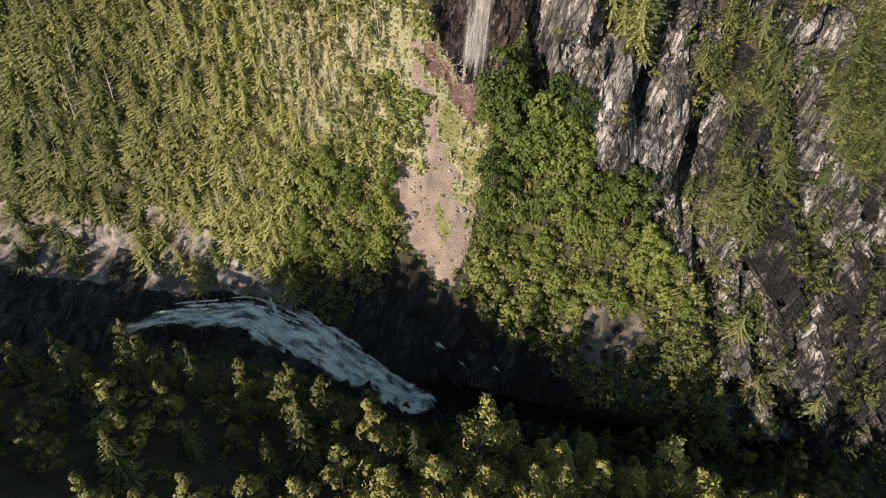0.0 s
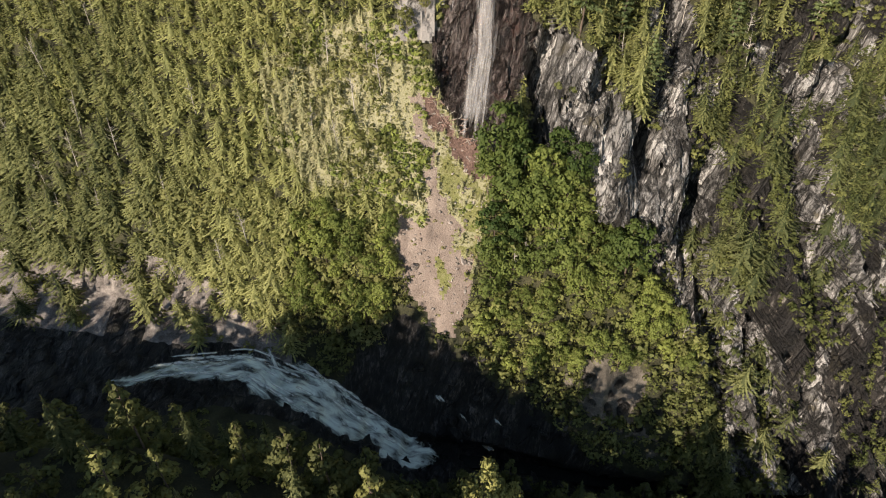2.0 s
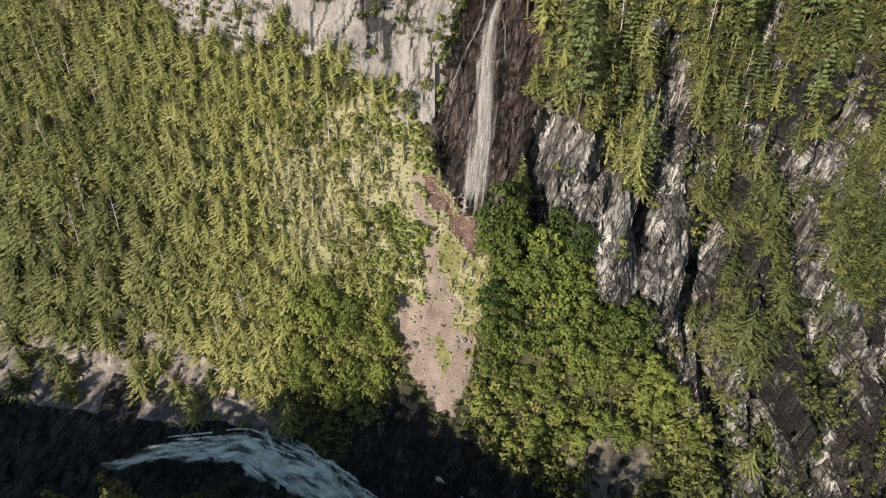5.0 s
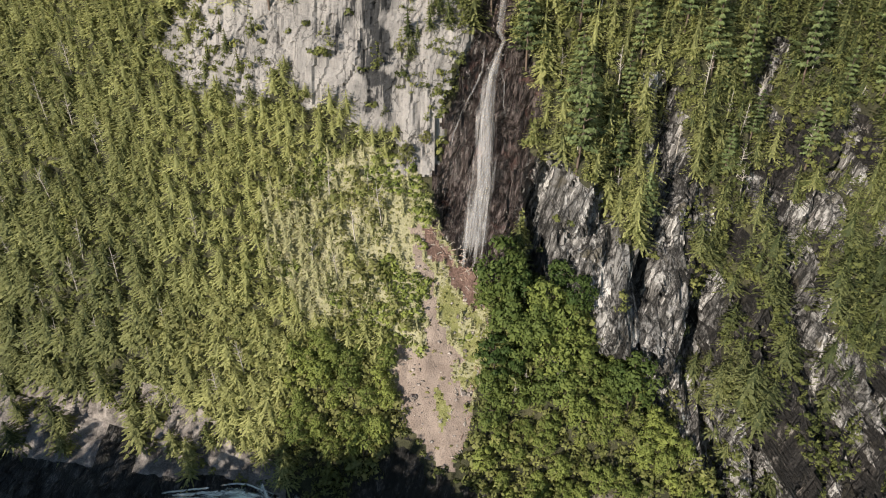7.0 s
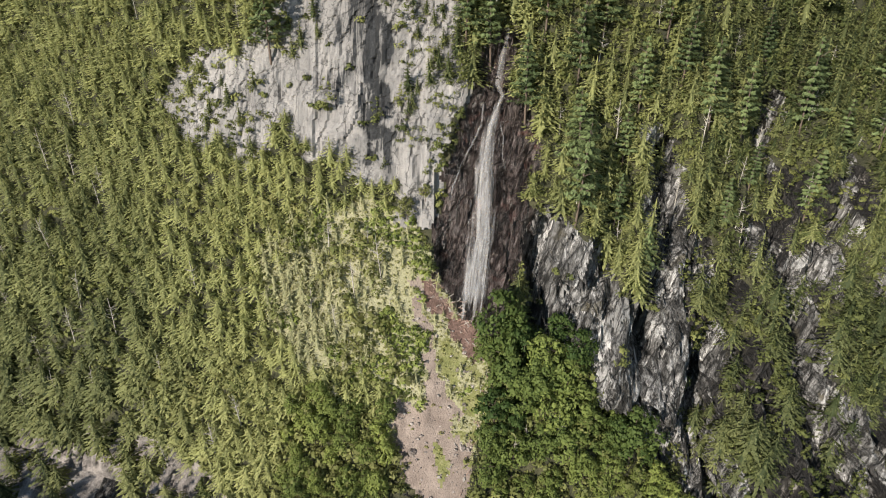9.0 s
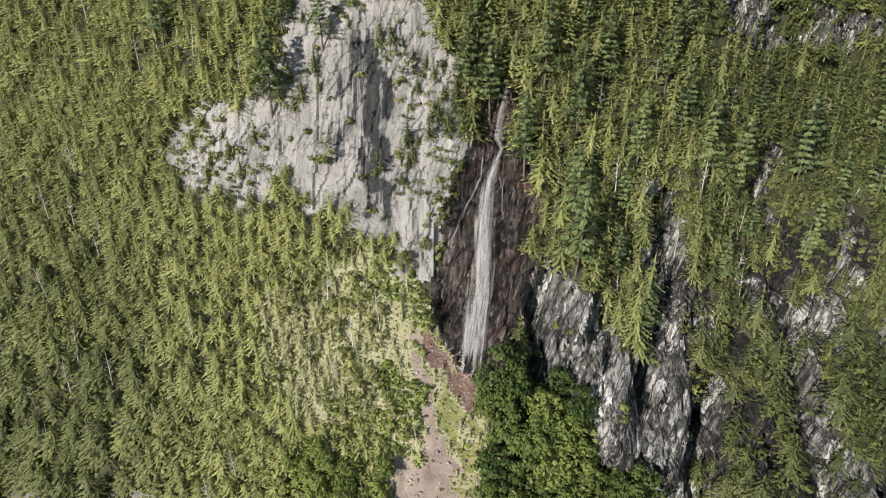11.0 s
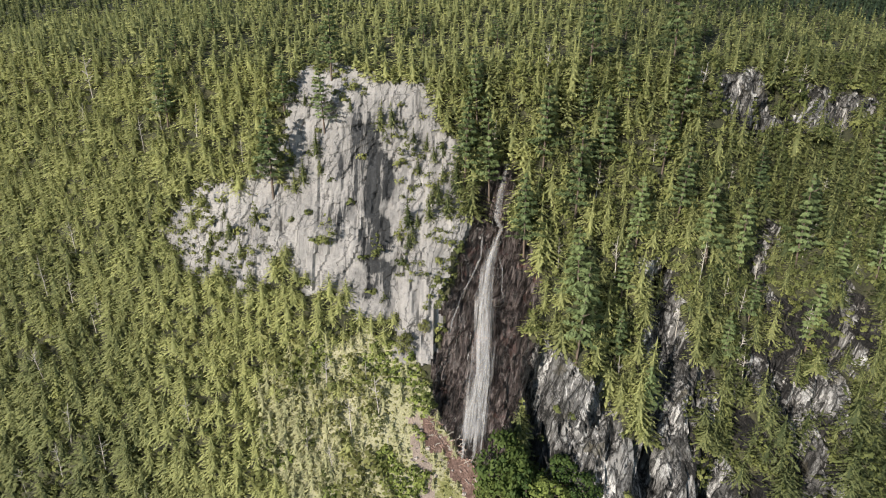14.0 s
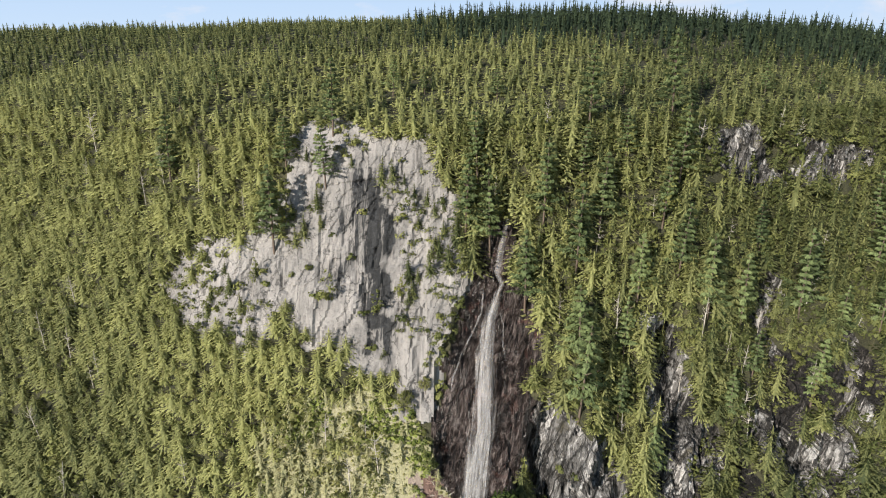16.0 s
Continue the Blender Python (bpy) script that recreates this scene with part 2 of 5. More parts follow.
def water_material(name, colour, cover, stretch=0.12, fine=2.2, most=1.0, low=0.5):
    """White water: torn, streaked along its flow, with clear gaps."""
    m, t, b = nodes_of(name)
    uv = t.nodes.new("ShaderNodeUVMap")
    mp = t.nodes.new("ShaderNodeMapping")
    mp.inputs["Scale"].default_value = (fine, stretch * fine, 1)
    t.links.new(uv.outputs[0], mp.inputs[0])
    n = grain(t, mp.outputs[0], 1.0, 7, 0.62, 0.5)
    edge = t.nodes.new("ShaderNodeAttribute")
    edge.attribute_name = "edge"
    add = t.nodes.new("ShaderNodeMath")
    add.operation = "MULTIPLY_ADD"
    t.links.new(edge.outputs["Fac"], add.inputs[0])
    add.inputs[1].default_value = -0.55
    t.links.new(n, add.inputs[2])
    a = ramp(t, add.outputs[0], [(cover - 0.12, (0, 0, 0)), (cover + 0.14, (most, most, most))])
    t.links.new(ramp(t, n, [(0.36, tuple(v * low for v in colour)), (0.6, colour)]), b.inputs["Base Color"])
    b.inputs["Roughness"].default_value = 0.45
    t.links.new(a, b.inputs["Alpha"])
    return m


VEIL = water_material("veil_water", (0.56, 0.55, 0.55), 0.38, 0.06, 1.6, 0.235, 0.72)
STRAND = water_material("strand_water", (0.54, 0.53, 0.53), 0.46, 0.1, 3.0, 0.4)
CHUTE = water_material("chute_water", (0.82, 0.9, 0.80), 0.34, 0.35, 0.5, 1.0, 0.22)
FOAM = water_material("foam_water", (0.95, 0.98, 0.9), 0.42, 0.3, 1.2, 0.8)
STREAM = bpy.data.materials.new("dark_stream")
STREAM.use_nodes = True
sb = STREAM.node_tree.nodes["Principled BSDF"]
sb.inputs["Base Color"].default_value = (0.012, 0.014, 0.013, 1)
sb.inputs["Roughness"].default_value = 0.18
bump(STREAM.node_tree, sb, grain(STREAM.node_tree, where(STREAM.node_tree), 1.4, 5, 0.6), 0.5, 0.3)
STONE = rock_material("loose_stone", (0.14, 0.12, 0.11), (0.28, 0.24, 0.22), (0.46, 0.42, 0.38), (0.20, 0.16, 0.14), 0.6, tall=1.0)
RED_WOOD = plain_material("red_wood", (0.20, 0.11, 0.085), 0.9, (0.33, 0.24, 0.20))


def bowl(x):
    """The face curves towards the camera's side at both ends."""
    a = np.abs(x)
    return np.where(a < 150, 0.0017 * a * a, 38.25 + 0.45 * (a - 150))


def face_y(x, z):
    """Distance of the mountain face at the height z."""
    return 108.0 + 0.57 * z + bowl(x)


def gorge(x):
    """Distance and height of the gorge's bed."""
    y = np.interp(x, [-400, -160, -95, -74, -53, -38, -22, -8, 14, 40, 84, 120, 180, 400], [150, 95, 91, 93, 99, 99, 96, 93, 94, 94, 98, 108, 125, 190])
    z = np.interp(x, [-400, -95, -50, -38, -22, -8, 10, 40, 84, 120, 400], [-2, -6, -8, -12, -20, -28, -31, -39, -52, -62, -90])
    return y, z


def bank(x):
    """Heights of the near bank's edge over the gorge and of the unseen hill behind it, shaped to shade the gorge."""
    edge = np.interp(x, [-400, -165, -127, -92, -50, -35, -15, 8, 27, 41, 84, 130, 400], [19, 18, 18, 14, 19, 12, 3, -8, -20, -29, -46, -59, -80])
    hill = np.interp(x, [-400, -194, -156, -122, -92, -80, -65, -45, -22, -2, 41, 130, 400], [39, 36.5, 34.5, 28, 33, 38, 35, 24, 11.5, 2.5, -22, -45, -60])
    return edge, hill


# ---- the mountain ----
def value_noise(p, seed=0):
    """Smooth noise in -1..1 at an array of points (n, 3)."""
    i = np.floor(p).astype(np.int64)
    f = p - i
    f = f * f * (3 - 2 * f)
    out = np.zeros(len(p))
    for k in range(8):
        o = np.array([k & 1, (k >> 1) & 1, k >> 2])
        c = i + o
        h = (c[:, 0] * 374761393 + c[:, 1] * 668265263 + c[:, 2] * 2147483647 + seed * 974711) & 0xFFFFFFFF
        h = ((h ^ (h >> 13)) * 1274126177) & 0xFFFFFFFF
        h = (h ^ (h >> 16)) / 2147483647.5 - 1
        w = np.ones(len(p))
        for a in range(3):
            w = w * (f[:, a] if o[a] else 1 - f[:, a])
        out += w * h
    return out


def fractal(p, octaves=4, seed=0, gain=0.5):
    out, amp = np.zeros(len(p)), 1.0
    for k in range(octaves):
        out += amp * value_noise(p * 2.0**k + 17.3 * k, seed + k)
        amp *= gain
    return out


def inside(poly, x, z):
    """Which points lie in a polygon of the face, seen from the front."""
    hit = np.zeros(len(x), bool)
    n = len(poly)
    for k in range(n):
        (x0, z0), (x1, z1) = poly[k], poly[(k + 1) % n]
        cross = (z0 > z) != (z1 > z)
        hit ^= cross & (x < x0 + (z - z0) * (x1 - x0) / ((z1 - z0) or 1e-9))
    return hit


def near_line(points, x, z):
    """Distance to a line of the face."""
    d = np.full(len(x), 1e9)
    for (x0, z0), (x1, z1) in zip(points, points[1:]):
        l2 = (x1 - x0) ** 2 + (z1 - z0) ** 2
        s = np.clip(((x - x0) * (x1 - x0) + (z - z0) * (z1 - z0)) / l2, 0, 1)
        d = np.minimum(d, np.hypot(x - x0 - s * (x1 - x0), z - z0 - s * (z1 - z0)))
    return d


# Zones of the face, as outlines in (x, z).
GREY = [(-69, 80), (-61, 89), (-58, 91), (-47, 92), (-39, 101), (-39, 109), (-36, 116), (-23, 117), (-3, 116), (-3, 107), (3, 101), (7, 94), (6, 83), (2, 73), (-2, 67), (-2, 56), (-9, 56), (-10, 65), (-17, 64), (-24, 69), (-32, 70), (-39, 77), (-41, 70), (-45, 65), (-51, 70), (-58, 67), (-64, 70)]
WET = [(6, 83), (11, 95), (19, 95), (16, 84), (21, 77), (24, 68), (20, 64), (21, 59), (20, 46), (15, 33), (5, 36), (-2, 46), (-3, 49), (-1, 61), (2, 71)]
CRAGS = [
    [(19, 35), (19, 42), (20, 47), (24, 56), (28, 54), (35, 54), (38, 44), (45, 43), (47, 54), (47, 62), (52, 65), (53, 53), (52, 47), (56, 43), (62, 37), (66, 31), (65, 26), (61, 26), (59, 20), (60, 12), (56, 3), (51, 5), (48, 10), (44, 18), (34, 20), (32, 29), (28, 31), (22, 33)],
    [(65, 114), (73, 115), (85, 117), (95, 113), (121, 108), (121, 104), (109, 102), (104, 97), (97, 100), (87, 102), (77, 99), (71, 101), (68, 108)],
    [(43, 75), (50, 77), (54, 70), (52, 58), (47, 58), (46, 66)],
    [(-119, 2), (-82, 7), (-68, 9), (-52, 3), (-36, -5), (-30, -14), (-50, -13), (-83, -10), (-119, -8)],
]
# The steep side beyond the main crag: wooded spurs, pale ribs and green ledges on black rock, partly painted shade.
SPURS = [
    [(53, 66), (92, 64), (90, 51), (83, 43), (85, 26), (84, 18), (75, 14), (72, 8), (63, 9), (62, 18), (64, 25), (67, 32), (60, 38), (56, 44), (54, 54)],
    [(95, 66), (140, 66), (140, -10), (124, -2), (106, 4), (101, 15), (92, 22), (91, 33), (97, 43)],
]
RIBS = [
    [(90, 22), (99, 19), (103, 9), (106, -1), (98, 3), (93, 10), (88, 18)],
    [(108, -2), (123, -2), (124, -11), (106, -7)],
    [(83, 46), (93, 47), (90, 42), (85, 39)],
    [(64, 46), (68, 48), (77, 54), (83, 48), (80, 45), (68, 45)],
    [(56, 7), (60, 7), (64, -2), (66, -9), (65, -15), (62, -14), (62, -6), (58, 1)],
    [(72, -34), (84, -32), (90, -38), (95, -43), (108, -43), (115, -40), (122, -44), (109, -49), (74, -41)],
]
GREENS = [
    [(71, 5), (86, 5), (88, -3), (73, -2)],
    [(90, 5), (104, 0), (105, -14), (93, -11)],
    [(105, -9), (118, -10), (120, -28), (106, -24)],
    [(75, -17), (90, -21), (91, -30), (78, -29)],
    [(95, -22), (120, -31), (121, -43), (98, -38)],
]
STONY = [(31, -6), (47, -9), (47, -22), (56, -31), (46, -25), (34, -18)]
SCREE = [(-8, 47), (-5, 46), (-4.3, 39.3), (-2.2, 33.2), (-1.2, 28.8), (0.9, 24.3), (2.4, 18.9), (6.9, 12.6), (5.9, 5.7), (2, -3), (-3.3, 0), (-9.8, 8), (-12.1, 21.5), (-9.1, 22.7), (-4.8, 19.4), (-3.7, 26.2), (-4.2, 30.7), (-5.6, 36.2), (-6.5, 40)]
GRASS = [(-3, 50), (-7, 58), (-18, 62), (-30, 59), (-42, 50), (-41, 36), (-31, 27), (-14, 24), (-12, 14), (2, 12), (8, 10), (10, 24), (12, 31), (2, 39), (-2, 46)]
MOSS = [(-1, 33), (3, 33), (8, 29.5), (9, 22), (8, 14), (3.5, 17), (1.5, 23), (0, 28)]
DEBRIS_FAN = [(2, 38), (6, 36.5), (12, 33.5), (12.5, 30), (8.5, 29.5), (4.5, 32), (0, 36.5), (-3.5, 41), (-4.5, 46), (-2, 45), (-0.5, 41)]
STAINS = [
    [(-24.6, 108), (-24.2, 94.7), (-25.2, 87.8), (-27.4, 85.4), (-29.4, 80.2), (-26.7, 78.6), (-22.5, 78.7), (-23, 84.4), (-18.8, 82.5), (-12.9, 81.7), (-12.4, 94.8), (-12.5, 108)],
    [(-18.2, 81), (-12.6, 83), (-10.9, 74.3), (-12.2, 67), (-17, 67.5), (-18.7, 74.2)],
    [(-25, 79.5), (-22.4, 79.5), (-18.6, 67), (-20.6, 67)],
]
BANKS = [
    [(-135, 1), (-120, 2.5), (-106, 4.5), (-97, 4.5), (-85, 8.5), (-80, 8), (-80, -1), (-90, -4), (-135, -5)],
    [(-73, 11), (-66, 10.5), (-60, 6.5), (-51, 3.5), (-45, -3), (-50, -7), (-62, -7), (-69, -3)],
]
CRACKS = [[(-8, 84), (-9.5, 74), (-9.5, 62)], [(-20, 104), (-21, 92), (-19, 80), (-17, 70)], [(-12, 103), (-13, 90), (-15, 78)], [(-46, 92), (-45, 82), (-47, 72)], [(-36, 100), (-38, 88), (-36, 76)], [(-5, 82), (-5.5, 70), (-4, 60)], [(-24, 96), (-25, 84)], [(-16, 100), (-16.5, 86)]]
FALL_LINE = [(15, 95), (13, 83), (10, 69), (9, 55), (7, 44), (6, 36)]
CLEFTS = [[(24.5, 55), (22.5, 47), (21, 40), (20, 33)], [(54, 70), (53, 53), (50.5, 48), (49.5, 42.5), (46, 37), (44.5, 34), (46.5, 30)], [(63, 28), (60.5, 20), (59.5, 14), (62, 8), (65, -2), (68, -10), (68, -16), (71, -23), (76, -34), (80, -46)], [(94, 52), (91, 42), (86, 38), (86, 32)], [(86, 30), (84.5, 17), (90, 9), (94, 4)], [(105, -11), (97, -23), (96, -33)], [(35, 18.5), (42, 18)], [(48, 13), (50, 9)], [(104, 70), (98, 58), (95, 49)], [(80, 76), (77, 66)], [(76, -6), (79, -16), (84, -30)], [(118, 56), (112, 44), (109, 33)]]


def blocks(x, z, wide, tall, lean, seed):
    """Angular blocks: every cell of an uneven grid stands at its own depth and tilt. -1..1."""
    u, w = (x + lean * z) / wide, z / tall
    iu, iw = np.floor(u).astype(np.int64), np.floor(w).astype(np.int64)
    best, val = np.full(len(x), 1e9), np.zeros(len(x))

    def rnd(a, b, k):
        h = (a * 374761393 + b * 668265263 + (k + seed) * 974711) & 0xFFFFFFFF
        h = ((h ^ (h >> 13)) * 1274126177) & 0xFFFFFFFF
        return (h ^ (h >> 16)) / 4294967295.0

    for i in (-1, 0, 1):
        for j in (-1, 0, 1):
            a, b = iu + i, iw + j
            du, dw = u - a - rnd(a, b, 1), w - b - rnd(a, b, 2)
            d = du * du + dw * dw
            h = 2 * rnd(a, b, 3) - 1 + du * (2 * rnd(a, b, 4) - 1) * 1.6 + dw * (2 * rnd(a, b, 5) - 1) * 0.8
            val = np.where(d < best, h, val)
            best = np.minimum(best, d)
    return val


def face_relief(x, z):
    """How far the face stands out (+) or back (-), in metres."""
    p = np.stack([x, z * 0.0, z], 1)
    rock = np.zeros(len(x))
    for poly in CRAGS:
        rock = np.maximum(rock, inside(poly, x, z))
    rock = np.maximum(rock, (x > 56) & (z < 66))
    rock = np.maximum(rock, (x > 24) & (z > 40) & (z < 62)) * 1.0
    grey, wet = inside(GREY, x, z), inside(WET, x, z)
    wx = x + 0.8 * value_noise(p * 0.3, 71)
    wz = z + 2.0 * value_noise(p * 0.2, 72)
    lump = 2.2 * fractal(p * 0.035, 3, 3)
    ribs = 1 - 2 * np.abs(fractal(np.stack([x * 0.06 - z * 0.014, x * 0, z * 0.013], 1), 3, 91))
    lump += np.where(x > 60, 9.0, 6.0) * ribs * np.clip((x - 20) / 12, 0, 1) * np.clip((86 - z) / 30, 0.2, 1)
    big, mid, small = blocks(wx, wz, 7, 22, -0.25, 1), blocks(wx, wz, 2.6, 8, -0.3, 2), blocks(wx, wz, 1.1, 2.6, -0.3, 3)
    chips = fractal(np.stack([x * 0.5, x * 0, z * 0.22], 1), 3, 23)
    wilder = 1 + 0.7 * ((x > 66) & (z < 8))
    out = lump + rock * wilder * (3.4 * big + 2.0 * mid + 0.8 * small) + grey * (0.25 * big + 0.35 * mid + 0.2 * small) + wet * (0.9 * big + 0.7 * mid + 0.4 * small)
    out += ~(grey | wet | (rock > 0)) * 0.35 * chips
    out -= 3.0 * np.exp(-((near_line(FALL_LINE, x, z) / 9.0) ** 2))
    # the grey cliff: a proud slab, the wall behind its edge, a ledge and upright cracks
    edge = -29.5 + 0.8 * value_noise(p * 0.15, 33)
    out += grey * (0.3 * ((x < edge) & (z < 106)) - 0.4 * ((x > edge) & (x < -4) & (z < 104.5 + 0.12 * (x + 20)) & (z > 62)) + 1.6 * ((x > -10) & (z < 86)))
    for line in CRACKS:
        out -= 0.9 * np.exp(-((near_line(line, x + 0.9 * mid, z) / 0.6) ** 2)) * (value_noise(p * 0.13, 35) > -0.2)
    for line in CLEFTS:
        out -= 13.0 * np.exp(-((near_line(line, x + 1.2 * mid, z + mid) / 3.3) ** 2))
    return out


def ridge(x):
    """Height of the skyline's ground."""
    return np.interp(x, [-3000, -420, -260, -235, -212, -120, -60, 0, 60, 105, 135, 185, 235, 420, 3000], [60, 112, 124, 129, 138, 138.5, 142.5, 143.5, 144.5, 144, 141, 137.5, 130, 121, 60])


XS = np.concatenate([-np.geomspace(3000, 150, 22), np.arange(-145, -118, 3.0), np.arange(-117, 120, 0.55), np.arange(120, 150, 3.0), np.geomspace(150, 3000, 22)])
NA, NB, NC, ND, NE, NF = 52, 8, 16, 320, 60, 14


def profile(x):
    """The mountain's section at every x: arrays (len(x), rows) of y and z, and the count of rows before the face."""
    gy, gz = gorge(x)
    crest, hill = (v[:, None] for v in bank(x))
    s = np.linspace(0, 1, NA - 22)[None] ** 0.5
    y_back = -700 + 762 * s + 0 * crest
    s = np.clip((62 - y_back) / 42, 0, 1)
    z_back = crest + (hill - crest) * s * s * (3 - 2 * s) - 0.03 * np.maximum(0, 15 - y_back)
    s = np.linspace(0, 1, 23)[None, 1:]
    y_drop = 62 + (gy[:, None] - 67) * s
    z_drop = crest + (gz[:, None] - crest) * (1 - (1 - s) ** 2.4)
    ya, za = np.concatenate([y_back, y_drop], 1), np.concatenate([z_back, z_drop], 1)
    s = np.linspace(0, 1, NB + 2)[None, 1:-1]
    yb = gy[:, None] - 5 + 8 * s
    zb = gz[:, None] - 0.8 * np.sin(np.pi * s)
    z0 = gz + 6
    y0 = face_y(x, z0)
    s = np.linspace(0, 1, NC + 1)[None, :-1]
    yc = gy[:, None] + 3 + (y0 - gy - 3)[:, None] * s
    zc = gz[:, None] + 6 * s
    s = np.linspace(0, 1, ND)[None]
    zd = z0[:, None] + (116 - z0)[:, None] * s
    yd = face_y(x[:, None], zd)
    y1 = face_y(x, 116.0)
    s = np.linspace(0, 1, NE + 1)[None, 1:] ** 1.3
    ye = y1[:, None] + (np.maximum(345, y1 + 120) - y1)[:, None] * s
    ze = 116 + (ridge(x) - 116)[:, None] * (1 - (1 - s) ** 2.2)
    s = np.geomspace(0.02, 1, NF)[None]
    yf = ye[:, -1:] + 3500 * s
    zf = ze[:, -1:] - 90 * np.clip(s * 6, 0, 1) ** 1.5
    return np.concatenate([ya, yb, yc, yd, ye, yf], 1), np.concatenate([za, zb, zc, zd, ze, zf], 1)


PY, PZ = profile(XS)
PX = np.repeat(XS[:, None], PY.shape[1], 1)
D0 = NA + NB + NC
dx, dz = PX[:, D0 : D0 + ND].ravel(), PZ[:, D0 : D0 + ND].ravel()
rel = face_relief(dx, dz).reshape(len(XS), ND)
fade = np.clip(np.minimum(np.arange(ND) / 12, (ND - 1 - np.arange(ND)) / 12), 0, 1)[None]
rel = rel * fade
PY[:, D0 : D0 + ND] -= 0.88 * rel
rest = np.ones(PY.shape[1], bool)
rest[D0 : D0 + ND] = False
bumps = 1.6 * fractal(np.stack([PX.ravel(), PY.ravel(), PZ.ravel() * 0], 1) * 0.03, 4, 5).reshape(PX.shape)
PZ[:, rest] += bumps[:, rest] * np.clip((PY[:, rest] + 200) / 200, 0.2, 1)
bed = slice(NA - 6, D0 + 1)
bx, by = PX[:, bed].ravel(), PY[:, bed].ravel()
rough = (0.9 * blocks(bx, by, 5, 6, 0.4, 5) + 0.5 * blocks(bx, by, 1.8, 2.2, 0.4, 6)).reshape(len(XS), -1)
rough *= np.where(XS < -25, 0.7, 1.0)[:, None]
PZ[:, bed] += rough * np.clip(np.minimum(np.arange(rough.shape[1]) / 3, (rough.shape[1] - 1 - np.arange(rough.shape[1])) / 3), 0, 1)[None]
SHEET = np.stack([PX, PY, PZ], 2)
ROWS_N, COLS_N = SHEET.shape[1], SHEET.shape[0]

# Which material every cell of the sheet has.
cx = (SHEET[:-1, :-1] + SHEET[1:, 1:]).reshape(-1, 3) / 2
jit = np.stack([fractal(cx * 0.3, 3, 41), fractal(cx * 0.3, 3, 47)], 1) * 1.3
qx, qz = cx[:, 0] + jit[:, 0], cx[:, 2] + jit[:, 1]
onface = np.zeros((COLS_N - 1, ROWS_N - 1), bool)
onface[:, D0 - NC : D0 + ND + 3] = True
onface = onface.ravel()
ZONE = np.zeros(len(cx), int)
ZONE[inside(GRASS, qx, qz) & onface] = 1
ZONE[inside(SCREE, qx + jit[:, 1] * 0.9, qz + jit[:, 0] * 1.2) & onface] = 2
for poly in CRAGS:
    ZONE[inside(poly, qx, qz) & onface] = 3
wild = fractal(np.stack([cx[:, 0] * 0.09 + cx[:, 2] * 0.02, cx[:, 0] * 0, cx[:, 2] * 0.045], 1), 4, 53)
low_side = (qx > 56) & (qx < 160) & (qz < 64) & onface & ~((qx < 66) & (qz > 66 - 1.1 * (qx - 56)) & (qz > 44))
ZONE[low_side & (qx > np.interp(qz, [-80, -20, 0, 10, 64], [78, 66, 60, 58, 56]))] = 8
spur = sum(inside(p, qx, qz) for p in SPURS) > 0
tufted = fractal(np.stack([cx[:, 0] * 0.10 + cx[:, 2] * 0.03, cx[:, 0] * 0, cx[:, 2] * 0.05], 1), 3, 59)
ZONE[spur & onface & (tufted > -0.3) & (wild < 0.62)] = 0
ZONE[(qx > 24) & (qx <= 64) & (qz < 66) & (qz > 40) & (wild > 0.15) & onface] = 3
for line in CLEFTS:
    ZONE[(near_line(line, qx - 1.5, qz) < 3.5 + 3.0 * wild) & onface & (qx > 19)] = 3
torn = 2.2 * fractal(cx * 0.12, 4, 57, 0.65)
ZONE[inside(GREY, qx + jit[:, 1] + torn, qz + jit[:, 0] * 1.5 - torn) & onface] = 4
ZONE[inside(WET, qx, qz) & onface] = 5
cell_row = np.tile(np.arange(ROWS_N - 1), COLS_N - 1)
for poly in RIBS:
    ZONE[inside(poly, qx + 1.5 * wild, qz + 3 * wild) & onface] = 3
ZONE[inside(STONY, qx + 2 * jit[:, 1], qz + 2 * jit[:, 0]) & onface & (ZONE == 0)] = 12
ZONE[(ZONE == 3) & (qx < -25) & (qz < 20)] = 9
for poly in BANKS:
    ZONE[inside(poly, qx + 1.5 * jit[:, 1], qz + jit[:, 0]) & onface] = 9
ZONE[(ZONE == 3) & (qz > 85)] = 10
ZONE[(ZONE == 10) & (wild > 0.55)] = 0
ZONE[inside(MOSS, qx + jit[:, 1], qz + jit[:, 0] * 1.5) & (fractal(cx * 0.35, 2, 87) < 0.35) & onface] = 11
ZONE[inside([(-1.8, 15), (0.2, 14), (1.2, 9.5), (0.3, 6.5), (-1.2, 9)], qx, qz) & onface] = 11
ZONE[inside(DEBRIS_FAN, qx + jit[:, 1] * 0.5, qz + jit[:, 0] * 0.6) & onface] = 6
# Dark bedrock starts along the near bank's shadow edge and paints that shade in.
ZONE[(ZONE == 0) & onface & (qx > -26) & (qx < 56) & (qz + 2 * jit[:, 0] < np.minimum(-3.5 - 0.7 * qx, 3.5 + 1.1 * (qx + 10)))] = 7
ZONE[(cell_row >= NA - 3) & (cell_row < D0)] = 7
# Only the sunlit upper bank stays pale; lower rows keep the shade-dark bedrock.
ZONE[(cell_row >= D0 - NC + 9) & (cell_row < D0) & (cx[:, 0] < -36) & ~((cx[:, 0] > -81) & (cx[:, 0] < -72))] = 9


